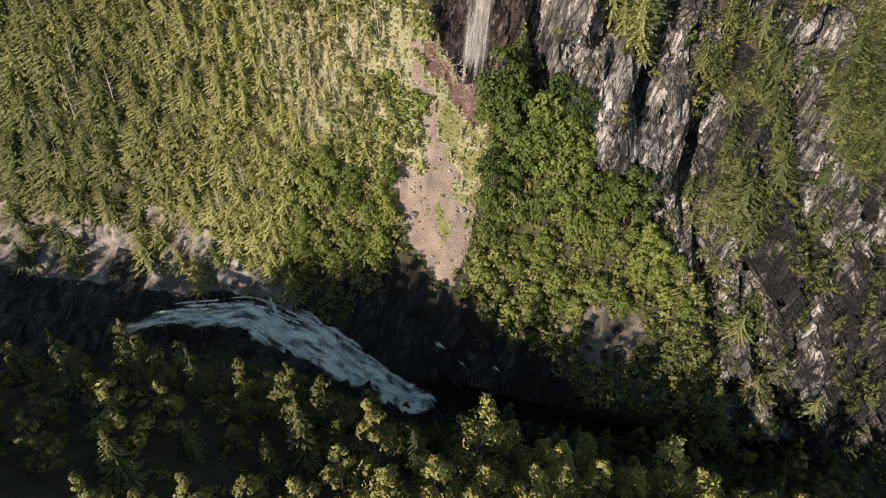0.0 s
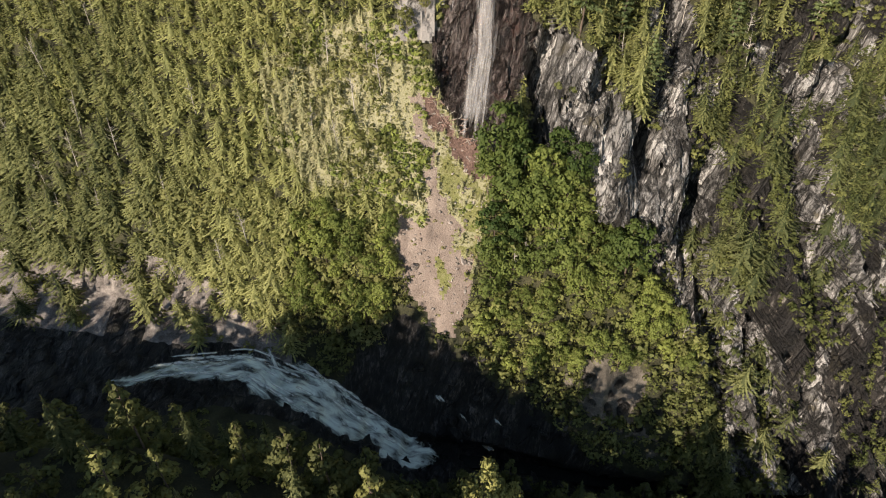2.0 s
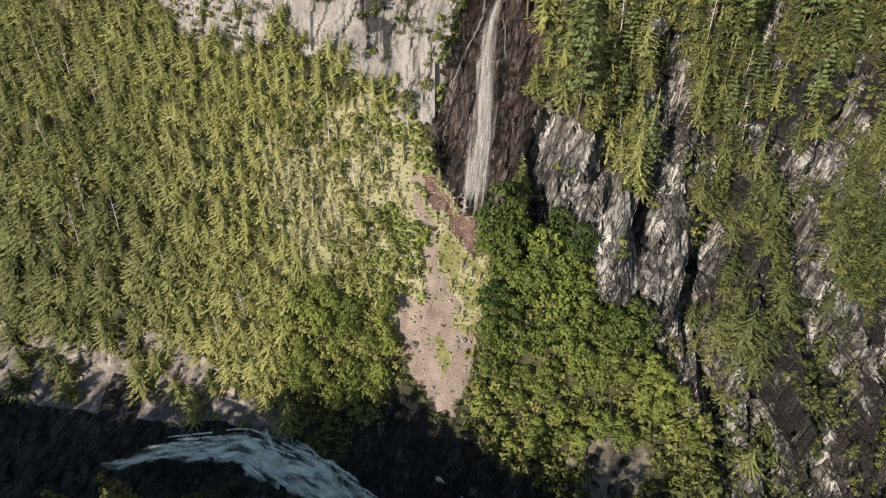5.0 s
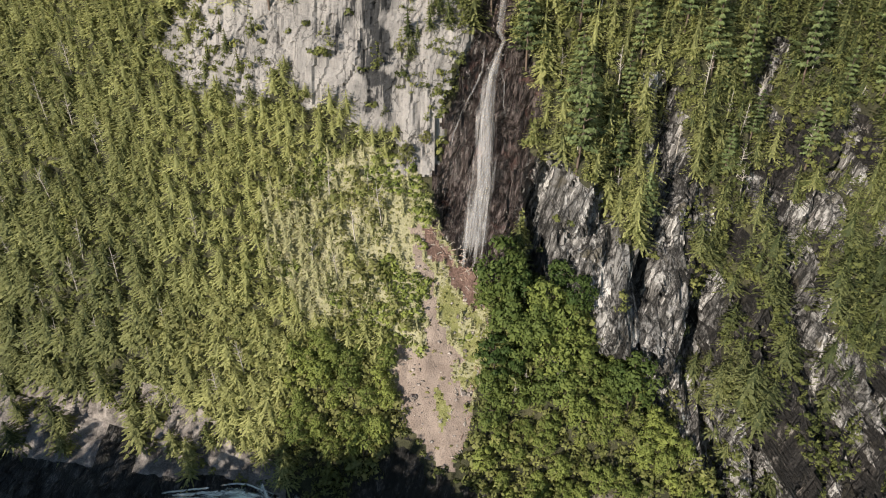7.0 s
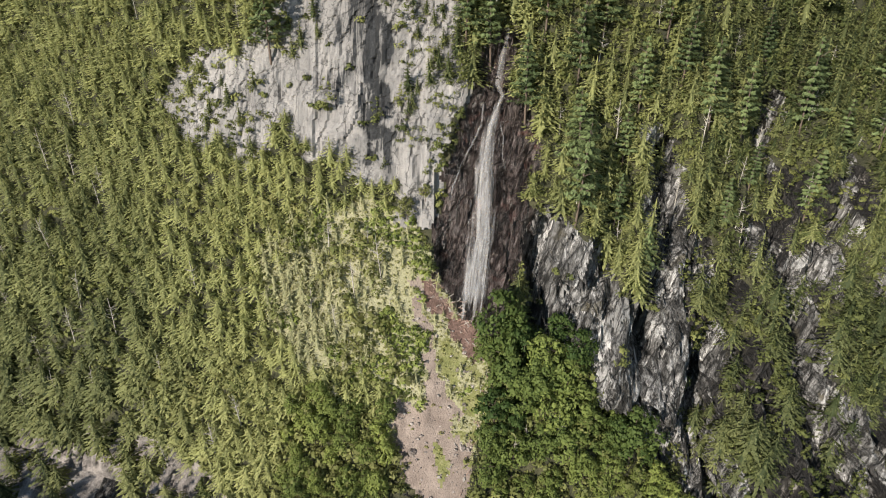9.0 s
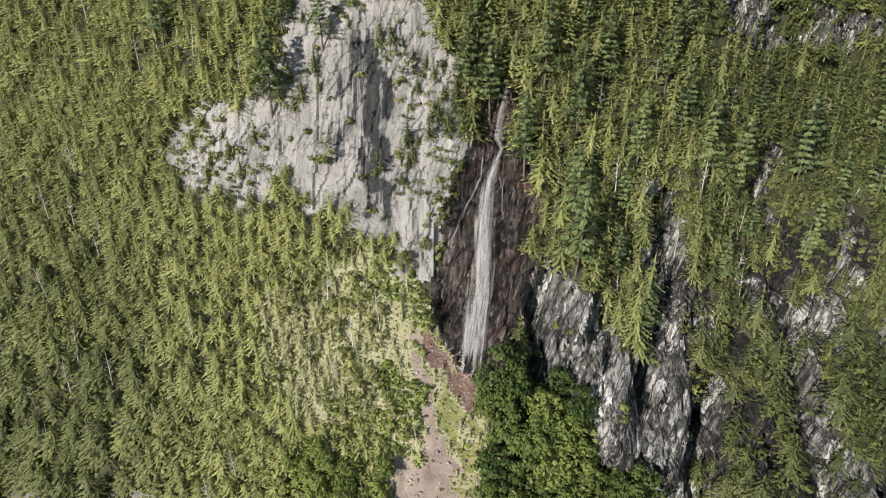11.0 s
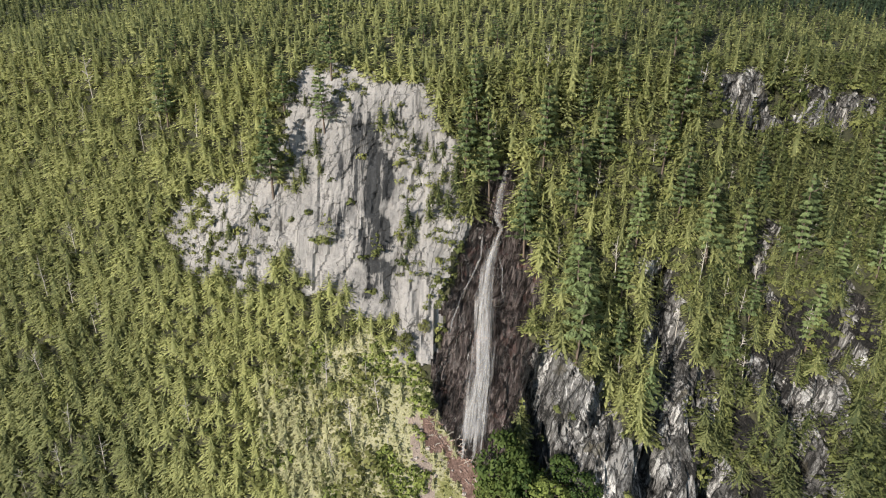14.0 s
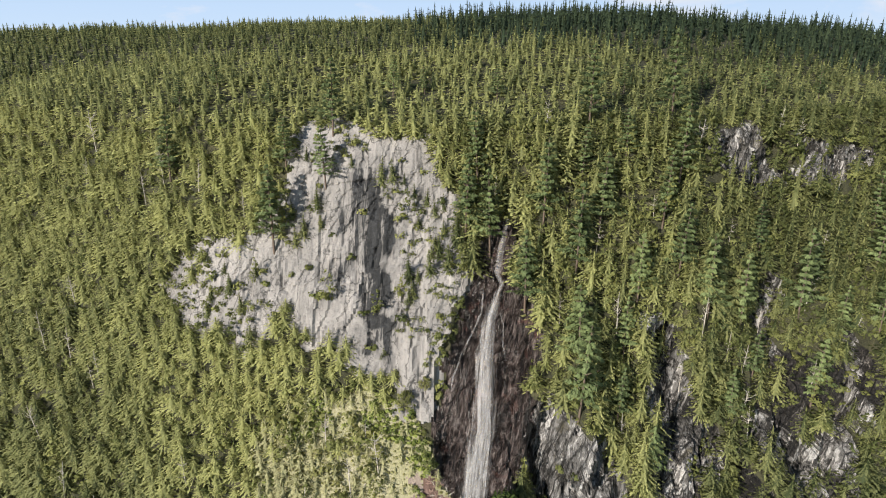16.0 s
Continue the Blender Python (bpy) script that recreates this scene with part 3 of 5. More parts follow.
def mesh_from(name, verts, faces, smooth=True):
    me = bpy.data.meshes.new(name)
    faces = np.asarray(faces)
    k = faces.shape[1]
    me.vertices.add(len(verts))
    me.vertices.foreach_set("co", np.asarray(verts, np.float32).ravel())
    me.loops.add(faces.size)
    me.loops.foreach_set("vertex_index", faces.astype(np.int32).ravel())
    me.polygons.add(len(faces))
    me.polygons.foreach_set("loop_start", np.arange(0, faces.size, k, dtype=np.int32))
    me.polygons.foreach_set("loop_total", np.full(len(faces), k, np.int32))
    me.polygons.foreach_set("use_smooth", np.full(len(faces), smooth))
    me.update(calc_edges=True)
    return me


ii, jj = np.meshgrid(np.arange(COLS_N - 1), np.arange(ROWS_N - 1), indexing="ij")
QUADS = np.stack([ii * ROWS_N + jj, (ii + 1) * ROWS_N + jj, (ii + 1) * ROWS_N + jj + 1, ii * ROWS_N + jj + 1], -1).reshape(-1, 4)
FLAT = SHEET.reshape(-1, 3)
for zone, (name, mat, label, cat) in enumerate([
    ("ground", FOREST_SOIL, "steep forest floor with brown needles and moss", "ground"),
    ("meadow", GRASS_SOIL, "yellow-green grassy slope below the waterfall", "meadow"),
    ("scree_slope", SCREE_SOIL, "pale pinkish-brown scree of small stones", "scree"),
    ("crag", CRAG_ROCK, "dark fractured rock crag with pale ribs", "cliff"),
    ("grey_cliff", GREY_ROCK, "smooth pale grey cliff with dark water stains", "cliff"),
    ("wet_cliff", WET_ROCK, "dark red-brown wet rock behind the waterfall", "cliff"),
    ("debris_fan", DEBRIS, "red-brown fan of broken wood and stones", "debris"),
    ("gorge_bed", BED_ROCK, "dark bedrock of the gorge, its colour deepened for shade", "rock"),
    ("dark_crag", DARK_CRAG, "black-brown broken crag low over the gorge, darkened for shade", "cliff"),
    ("bank_rock", BANK_ROCK, "pale rocky edge over the shaded gorge", "rock"),
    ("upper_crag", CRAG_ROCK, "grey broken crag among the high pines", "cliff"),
    ("moss_bank", MOSS_SOIL, "bright green moss between the scree and the trees", "moss"),
    ("stony_slope", STONY_SOIL, "grey-brown stony slope above the shaded gorge", "scree"),
]):
    q = QUADS[ZONE == zone]
    used, inv = np.unique(q, return_inverse=True)
    me = mesh_from(name, FLAT[used], inv.reshape(-1, 4), zone < 3 or zone in (6, 7, 9, 11, 12))
    me.materials.append(mat)
    if zone == 4:
        g = FLAT[used]
        wob = 3.2 * fractal(g * 0.22, 4, 81)
        mark = me.attributes.new("stain", "FLOAT", "POINT")
        mark.data.foreach_set("value", sum(np.max([inside(p, g[:, 0] + wob + 0.9 * math.cos(k * 0.79), g[:, 2] + wob + 2.5 * math.sin(k * 0.79)) for p in STAINS], axis=0) for k in range(8)).astype(np.float32) / 8.0)
    tagged(new(name, me), label, cat, kind="structure")


# ---- plants: shapes ----
rng = np.random.default_rng(7)
rs = random.Random(5)


def oriented(v, f, n):
    """Turns every face to the side on which its vertices' normals stand."""
    v, f, n = np.array(v, float), np.array(f), np.array(n, float)
    n /= np.maximum(np.linalg.norm(n, axis=1), 1e-6)[:, None]
    way = np.cross(v[f[:, 1]] - v[f[:, 0]], v[f[:, 2]] - v[f[:, 0]])
    back = (way * n[f].mean(1)).sum(1) < 0
    f[back] = f[back][:, ::-1]
    return v, f, n


def fir_arrays(height, width, tiers=12, per=7, sprays=4, droop=0.35, bare=0.05, full=0.85, leaf=0.6, ragged=0.15):
    """A conifer: whorls of drooping boughs, each set with small needle sprays, round a dark core.
    The crown's inner shade is put into the shades. Returns vertices, triangles, shades and normals."""
    v, f, shade, nor = [], [], [], []
    bend = rs.uniform(0, 6.28)
    for k in range(tiers):
        s = (k + rs.uniform(-0.25, 0.25)) / tiers
        s = min(max(s, 0.0), 0.97)
        z = height * (bare + (1.0 - bare) * s)
        reach = width * ((1 - s) ** full * rs.uniform(1 - ragged, 1 + ragged) + 0.03)
        n = max(4, round(per * (1 - 0.4 * s)))
        turn = rs.uniform(0, 6.28)
        for j in range(n):
            a = turn + 6.2832 * (j + rs.uniform(-0.3, 0.3)) / n
            l = reach * rs.uniform(0.65, 1.15) * (1 + 0.12 * math.cos(a - bend))
            drop = droop * rs.uniform(0.6, 1.4)
            lift = rs.uniform(-0.03, 0.08)
            ca, sa = math.cos(a), math.sin(a)
            for q in range(sprays):
                e = (0.42, 0.7, 0.98, 0.58, 0.85, 0.3, 0.92, 0.65)[q] * rs.uniform(0.85, 1.1)
                c = a + rs.choice((-1, 1)) * rs.uniform(0.1, 1.0) * (1.2 - e)
                g = leaf * rs.uniform(0.65, 1.3) * (1.05 - 0.55 * s - 0.35 * s ** 4)
                w = g * rs.uniform(0.26, 0.42)
                x, y, h = ca * l * e, sa * l * e, z - drop * l * e * (1.25 - 0.4 * e) + rs.uniform(-0.12, 0.12)
                roll, dip = rs.uniform(-0.8, 0.8) * w, -g * rs.uniform(0.1, 0.65) + lift
                o = len(v)
                x0, y0 = x - 0.4 * g * math.cos(c), y - 0.4 * g * math.sin(c)
                v += [(x0 - w * math.sin(c), y0 + w * math.cos(c), h + roll), (x0 + w * math.sin(c), y0 - w * math.cos(c), h - roll), (x + 0.75 * g * math.cos(c), y + 0.75 * g * math.sin(c), h + dip)]
                f.append((o, o + 1, o + 2))
                b = a + rs.uniform(-0.5, 0.5)
                nor += [(math.cos(b) * 0.6 + rs.uniform(-0.22, 0.22), math.sin(b) * 0.6 + rs.uniform(-0.22, 0.22), 0.55 + rs.uniform(-0.3, 0.4))] * 3
                # sprays near the trunk are coloured darker, as the crown's own shade
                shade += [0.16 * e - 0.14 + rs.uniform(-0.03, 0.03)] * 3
    for a in (0.4, 1.5, 2.6):
        ca, sa, o = 0.07 * width * math.cos(a), 0.07 * width * math.sin(a), len(v)
        v += [(ca, sa, height * 0.86), (-ca, -sa, height * 0.86), (0, 0, height * 1.05)]
        f.append((o, o + 1, o + 2))
        nor += [(sa, -ca, 0.2 * width * 0.07)] * 3
        shade += [0.0] * 3
    o, ring = len(v), 6
    for j in range(ring):
        a = 6.2832 * j / ring
        v.append((0.3 * width * math.cos(a), 0.3 * width * math.sin(a), height * bare))
        nor.append((math.cos(a), math.sin(a), 0.2))
        f.append((o + j, o + (j + 1) % ring, o + ring))
    v.append((0, 0, height * 0.9))
    nor.append((0, 0, 1))
    # the core is darkest, standing in for shade inside the crown
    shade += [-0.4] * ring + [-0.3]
    v, f, nor = oriented(v, f, nor)
    return v, f, np.array(shade), nor


def pine_arrays(height):
    """A white pine's crown: uneven, upswept plates of tufted boughs with gaps between them."""
    v, f, nor, shade = [], [], [], []
    for k in range(12):
        s = k / 11
        z = height * (0.26 + 0.70 * s)
        reach = height * 0.235 * (1 - s) ** 0.62 * (0.6 + 0.4 * math.sin(3.1 * min(1, s * 3 + 0.3))) + 0.5
        n = 6 if k < 9 else 4
        turn = rs.uniform(0, 6.28)
        for j in range(n):
            if rs.random() < 0.15:
                continue
            a = turn + 6.2832 * j / n + rs.uniform(-0.35, 0.35)
            l = reach * rs.uniform(0.55, 1.25)
            up = rs.uniform(0.05, 0.35)
            ca, sa = math.cos(a), math.sin(a)
            for q in range(44):
                e = rs.uniform(0.18, 1.05)
                r = l * e
                w = rs.uniform(0.3, 0.55)
                side = rs.uniform(-1, 1) * l * 0.26 * (1.15 - 0.6 * e)
                zz = z + rs.uniform(-0.2, 0.2) + up * r - 0.3 * abs(side)
                x0, y0 = ca * r - sa * side, sa * r + ca * side
                o = len(v)
                c = a + rs.uniform(-0.8, 0.8)
                cc, sc, t, h = math.cos(c), math.sin(c), rs.uniform(-0.3, 0.3) * w, rs.uniform(0.1, 0.6) * w
                v += [(x0 - cc * w * 0.6 - sc * w * 0.35, y0 - sc * w * 0.6 + cc * w * 0.35, zz + h + t), (x0 - cc * w * 0.6 + sc * w * 0.35, y0 - sc * w * 0.6 - cc * w * 0.35, zz + h - t), (x0 + cc * w * 1.2, y0 + sc * w * 1.2, zz - h)]
                f.append((o, o + 1, o + 2))
                nor += [(ca * 0.6 + rs.uniform(-0.25, 0.25), sa * 0.6 + rs.uniform(-0.25, 0.25), rs.uniform(0.35, 0.95))] * 3
                # bough tips light, roots dark: shade painted along the bough
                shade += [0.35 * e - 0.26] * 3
    v, f, nor = oriented(v, f, nor)
    return v, f, np.array(shade), nor


def crown_arrays(lobes, count, leaf, squash=0.8, loose=0.0):
    """A broad-leaved crown: small leaf sprays on the shells of uneven lobes (x, y, z, radius)."""
    v, f, nor, shade = [], [], [], []
    total = sum(l[3] ** 2 for l in lobes)
    mid = sum(l[2] for l in lobes) / len(lobes)
    for x, y, z, r in lobes:
        own = rs.uniform(-0.07, 0.07)
        for _ in range(int(count * r * r / total)):
            a, c = rs.uniform(0, 6.2832), rs.uniform(-0.55, 1.0)
            q = math.sqrt(1 - c * c)
            d = r * rs.uniform(0.55 - 0.3 * loose, 1.12 + 0.5 * loose)
            p = Vector((x + d * q * math.cos(a), y + d * q * math.sin(a), z + d * c * squash))
            n = Vector((q * math.cos(a) + rs.uniform(-0.6, 0.6), q * math.sin(a) + rs.uniform(-0.6, 0.6), c + rs.uniform(-0.2, 0.9))).normalized()
            t = n.orthogonal().normalized()
            t.rotate(Matrix.Rotation(rs.uniform(0, 6.28), 3, n))
            b = n.cross(t)
            s = leaf * rs.uniform(0.6, 1.3)
            o = len(v)
            v += [tuple(p - t * s), tuple(p + b * s * 0.6 - n * s * 0.15), tuple(p + t * s * 1.1 - n * s * 0.3), tuple(p - b * s * 0.6)]
            f += [(o, o + 1, o + 2), (o, o + 2, o + 3)]
            whole = Vector((p.x, p.y, p.z - mid)).normalized()
            nor += [tuple(n * 0.45 + Vector((q * math.cos(a), q * math.sin(a), c)) * 0.6 + whole * 0.45)] * 4
            # a random tone per lobe, plus painted shade for leaves deep inside
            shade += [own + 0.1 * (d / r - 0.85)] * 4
    v, f, nor = oriented(v, f, nor)
    return v, f, np.array(shade), nor


def tree_lobes(height, spread, n):
    """Small overlapping lobes over an egg-shaped crown."""
    out = [(0, 0, height * 0.62, spread * 0.5)]
    for _ in range(n):
        a, c = rs.uniform(0, 6.28), rs.uniform(-0.75, 1.0)
        q = math.sqrt(1 - c * c) * rs.uniform(0.6, 1.05)
        out.append((spread * q * math.cos(a), spread * q * math.sin(a), height * (0.58 + 0.38 * c), spread * rs.uniform(0.14, 0.30)))
    return out


def cone_lobes(height, spread, n=16):
    """Clumped boughs of a hemlock: small lobes round a cone."""
    out = []
    for k in range(n):
        s = (k + rs.random()) / n
        a, r = rs.uniform(0, 6.28), spread * (1 - s) ** 0.7 * rs.uniform(0.5, 1.05)
        out.append((r * math.cos(a), r * math.sin(a), height * (0.15 + 0.82 * s), spread * (0.42 - 0.26 * s) * rs.uniform(0.7, 1.2)))
    return out


def limb_arrays(points, r0, r1, sides=5):
    """A tapered, bent pole through points."""
    v, f = [], []
    pts = [Vector(p) for p in points]
    for k, p in enumerate(pts):
        d = (pts[min(k + 1, len(pts) - 1)] - pts[max(k - 1, 0)]).normalized()
        t = d.orthogonal().normalized()
        b = d.cross(t)
        r = r0 + (r1 - r0) * k / (len(pts) - 1)
        for j in range(sides):
            a = 6.2832 * j / sides
            v.append(tuple(p + t * (r * math.cos(a)) + b * (r * math.sin(a))))
    for k in range(len(pts) - 1):
        for j in range(sides):
            a, b = k * sides + j, k * sides + (j + 1) % sides
            f += [(a, b, b + sides), (a, b + sides, a + sides)]
    return np.array(v), np.array(f)


def joined(some):
    vs, fs, o = [], [], 0
    for v, f in some:
        vs.append(v)
        fs.append(np.asarray(f) + o)
        o += len(v)
    return np.concatenate(vs), np.concatenate(fs)


def trunk_arrays(height, r0, limbs=0, low=0.3, reach=2.0, lean=0.0):
    parts = [limb_arrays([(0, 0, -1.0), (lean * 0.3, 0, height * 0.35), (lean * 0.6, 0.1, height * 0.7), (lean, 0, height)], r0, r0 * 0.25)]
    for _ in range(limbs):
        z, a, l = height * rs.uniform(low, 0.85), rs.uniform(0, 6.28), reach * rs.uniform(0.5, 1.1)
        x0 = lean * z / height
        parts.append(limb_arrays([(x0, 0, z), (x0 + l * 0.55 * math.cos(a), l * 0.55 * math.sin(a), z + l * 0.3), (x0 + l * math.cos(a), l * math.sin(a), z + l * rs.uniform(0.3, 0.9))], r0 * 0.4, r0 * 0.12, 4))
    return joined(parts)


def surface(n, x0, x1, r0, r1, upright=0.0):
    """Random points on the sheet's rows r0..r1, even by area, with their zone."""
    c0, c1 = np.searchsorted(XS, [x0, x1])
    a, b, d = SHEET[c0:c1, r0:r1], SHEET[c0 + 1 : c1 + 1, r0:r1], SHEET[c0:c1, r0 + 1 : r1 + 1]
    area = np.linalg.norm(np.cross(b - a, d - a), axis=2)
    p = area.ravel() / area.sum()
    k = rng.choice(len(p), n, p=p)
    ci, ri = k // area.shape[1], k % area.shape[1]
    u, w = rng.random((2, n))
    pts = a[ci, ri] + u[:, None] * (b - a)[ci, ri] + w[:, None] * (d - a)[ci, ri]
    zone = ZONE.reshape(COLS_N - 1, ROWS_N - 1)[c0 + ci, r0 + ri]
    return pts, zone


def on_face(x, z):
    """The point of the face at x and about the height z."""
    c = int(np.clip(np.searchsorted(XS, x), 1, COLS_N - 1))
    col = SHEET[c, D0 : D0 + ND]
    k = int(np.argmin(np.abs(col[:, 2] - z)))
    return Vector((float(x), float(col[k, 1]), float(col[k, 2])))


def thin(pts, gap, taken=(), rise=1.0):
    """Drops points that stand nearer than gap to one before them, or to those taken; rise: the weight of a height."""
    cells, keep, whole = {}, [], pts
    if rise != 1.0:
        pts = pts * (1, rise, rise)
        taken = [(q[0], q[1] * rise, q[2] * rise) for q in taken]
    for q in taken:
        cells.setdefault(tuple(int(math.floor(c / gap)) for c in q), []).append(q)
    for k, p in enumerate(pts.tolist()):
        c = [int(math.floor(v / gap)) for v in p]
        near = any((q[0] - p[0]) ** 2 + (q[1] - p[1]) ** 2 + (q[2] - p[2]) ** 2 < gap * gap
                   for i in (-1, 0, 1) for j in (-1, 0, 1) for l in (-1, 0, 1)
                   for q in cells.get((c[0] + i, c[1] + j, c[2] + l), ()))
        if not near:
            cells.setdefault(tuple(c), []).append(p)
            keep.append(k)
    return whole[keep]


def foliage(name, verts, faces, shade, normals, tint, mat):
    """A mesh of leaves whose normals follow the crown's form; shade: inner darkening painted on every vertex; tint: of
    the plant.
    """
    me = mesh_from(name, verts, faces, True)
    at = me.attributes.new("tint", "FLOAT", "POINT")
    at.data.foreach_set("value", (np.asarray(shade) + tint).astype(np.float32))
    me.normals_split_custom_set_from_vertices(normals.astype(np.float32))
    me.materials.append(mat)
    return me


def scatter_mesh(name, kinds, pts, sizes, tints, mat, label, category, slim=1.0, out=0.0):
    """One mesh of many plants: kinds are arrays of one plant, chosen at random. out: how far they lean out of the slope."""
    vs, fs, ts, ns, o = [], [], [], [], 0
    pick = rng.integers(0, len(kinds), len(pts))
    turn = rng.uniform(0, 6.2832, len(pts))
    lean = rng.normal(0, 0.03, (len(pts), 2))
    tall = rng.uniform(0.85, 1.2, len(pts))
    for p, s, tint, k, a, q, h in zip(pts, sizes, tints, pick, turn, lean, tall):
        v, f, shade, nor = kinds[k]
        ca, sa = math.cos(a), math.sin(a)
        z = v[:, 2] * s * h
        b = s * slim
        vs.append(np.stack([(v[:, 0] * ca - v[:, 1] * sa) * b + q[0] * z, (v[:, 0] * sa + v[:, 1] * ca) * b + (q[1] - 0.03) * z - out * s, z], 1) + p)
        ns.append(np.stack([nor[:, 0] * ca - nor[:, 1] * sa, nor[:, 0] * sa + nor[:, 1] * ca, nor[:, 2]], 1))
        fs.append(f + o)
        ts.append(shade + tint)
        o += len(v)
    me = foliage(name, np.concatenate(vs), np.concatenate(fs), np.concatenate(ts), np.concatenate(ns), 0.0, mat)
    return tagged(new(name, me), label, category, kind="stuff")


def thing(name, parts, label, category, group):
    """A top-level thing at the origin with its parts: (name, mesh, label)."""
    top = new(name)
    top.empty_display_size = 0.5
    for pn, me, pl in parts:
        ob = new(pn, me)
        ob.parent = top
        tagged(ob, pl)
    return tagged(top, label, category, group)


def bark_mesh(name, arrays, mat):
    me = mesh_from(name, *arrays, True)
    me.materials.append(mat)
    return me


def plant(models, spots, size, tilt=2.0, vary=0.2):
    """Sets models (already built at the origin) at spots: the first of each is moved, the rest are copies."""
    used = set()
    for p in spots:
        k = rs.randrange(len(models))
        s = size * rs.uniform(1 - vary, 1 + vary)
        m = pose(p[0], p[1], p[2] - 0.3, rs.uniform(-tilt, tilt), rs.uniform(-tilt, tilt), rs.uniform(0, 360))
        if k in used:
            ob = copy_thing(models[k], m)
        else:
            ob = models[k]
            ob.matrix_basis = m
            used.add(k)
        ob.scale = (s, s, s * rs.uniform(0.9, 1.15))
    for k, ob in enumerate(models):
        if k not in used:
            for c in (*ob.children, ob):
                bpy.data.objects.remove(c)


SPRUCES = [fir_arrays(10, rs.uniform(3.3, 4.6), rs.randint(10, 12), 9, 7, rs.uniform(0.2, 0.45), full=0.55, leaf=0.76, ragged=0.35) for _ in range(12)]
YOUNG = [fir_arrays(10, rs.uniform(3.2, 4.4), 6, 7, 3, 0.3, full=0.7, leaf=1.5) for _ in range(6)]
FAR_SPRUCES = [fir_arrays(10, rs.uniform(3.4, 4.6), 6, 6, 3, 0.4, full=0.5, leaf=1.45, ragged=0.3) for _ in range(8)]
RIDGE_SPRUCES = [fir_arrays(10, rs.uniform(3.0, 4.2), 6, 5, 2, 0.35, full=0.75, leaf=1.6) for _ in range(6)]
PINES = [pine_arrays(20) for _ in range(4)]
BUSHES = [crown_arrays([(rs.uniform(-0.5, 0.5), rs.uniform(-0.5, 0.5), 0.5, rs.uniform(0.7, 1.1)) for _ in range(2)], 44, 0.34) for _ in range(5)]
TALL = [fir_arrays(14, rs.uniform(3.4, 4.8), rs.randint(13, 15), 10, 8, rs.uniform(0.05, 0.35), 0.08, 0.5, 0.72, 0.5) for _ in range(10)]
CEDARS = [crown_arrays(cone_lobes(10, rs.uniform(1.9, 2.7), 15), 210, 0.37, 0.9, 0.7) for _ in range(5)]
LEAFY = [crown_arrays([(rs.uniform(-0.7, 0.7), rs.uniform(-0.7, 0.7), rs.uniform(0.3, 1.0), rs.uniform(0.5, 0.9)) for _ in range(4)], 62, 0.27, 0.85, 0.5) for _ in range(5)]
SCRUBS = []
for _ in range(5):
    lobes = [(rs.uniform(-0.6, 0.6), rs.uniform(-0.6, 0.6), 0.7 + 1.05 * k, 1.6 - 0.24 * k + rs.uniform(-0.3, 0.2)) for k in range(5)]
    SCRUBS.append(crown_arrays(lobes, 120, 0.38, 0.9))


# ---- trees that stand out, each a thing ----
def pine_model():
    h = 20
    return thing("white_pine", [("trunk", bark_mesh("pine_trunk", trunk_arrays(h * 0.97, 0.3, 7, 0.25, 2.5), BARK), ""),
                                ("crown", foliage("pine_crown", *PINES[rs.randrange(4)], rs.uniform(0.2, 0.6), PINE_LEAF), "blue-green level boughs of long needles")],
                 "tall blue-green white pine rising above the spruces", "tree", "white pines")


def spruce_model():
    return thing("spruce_tree", [("trunk", bark_mesh("spruce_trunk", trunk_arrays(9.6, 0.16), BARK), ""),
                                 ("crown", foliage("spruce_crown", *fir_arrays(10, rs.uniform(2.2, 2.8), 18, 10, 6, 0.4, leaf=0.5), rs.uniform(0.0, 0.2), SPRUCE_LEAF), "")],
                 "pointed olive-green spruce on the gorge's near bank", "tree", "bank spruces")


def maple_model(mat, label, tint):
    h, w = 9, rs.uniform(2.8, 3.6)
    lobes = tree_lobes(h, w, 44)
    return thing("broadleaf_tree", [("trunk", bark_mesh("maple_trunk", trunk_arrays(h * 0.8, 0.17, 6, 0.25, w * 0.7), BARK), ""),
                                    ("crown", foliage("maple_crown", *crown_arrays(lobes, 1650, 0.27, 0.85, 0.9), tint, mat), "")],
                 label, "tree", "broadleaf trees")


def snag_model():
    return thing("dead_tree", [("trunk", bark_mesh("snag_trunk", trunk_arrays(9, 0.16, 16, 0.3, 1.5, rs.uniform(-0.8, 0.8)), DEAD_WOOD), "bleached grey bare trunk")],
                 "bare bleached dead tree among the spruces", "tree", "dead trees")


PINE_SPOTS = [(-68, 102), (-40, 89), (-28, 103), (33, 104), (37, 93), (31, 83), (45, 78), (62, 74), (65, 66), (79, 79), (78, 86), (92, 76), (111, 78), (114, 87), (57, 103), (71, 70), (45, 46), (19, 76), (5, 91), (11, 88), (44, 108), (52, 94), (88, 70), (-38, 106), (-27, 114), (8, 104)]
pine_at = [on_face(x, z) for x, z in PINE_SPOTS]
up, zone_up = surface(900, -150, 170, D0 + ND, D0 + ND + 46)
crest_pines = []
for x, y in ((-62, 197), (-42, 189), (-68, 184), (-14, 193), (-5, 190), (16, 196), (52, 196), (70, 199), (90, 203), (108, 201)):
    k = int(np.argmin((up[:, 0] - x) ** 2 + (up[:, 1] - y) ** 2))
    crest_pines.append(Vector(up[k].tolist()))
more, zone = surface(700, 22, 120, D0 + 160, D0 + ND - 1)
more = more[(zone == 0) & (more[:, 2] > 50) & ~((more[:, 0] > 60) & (more[:, 2] > 82))]
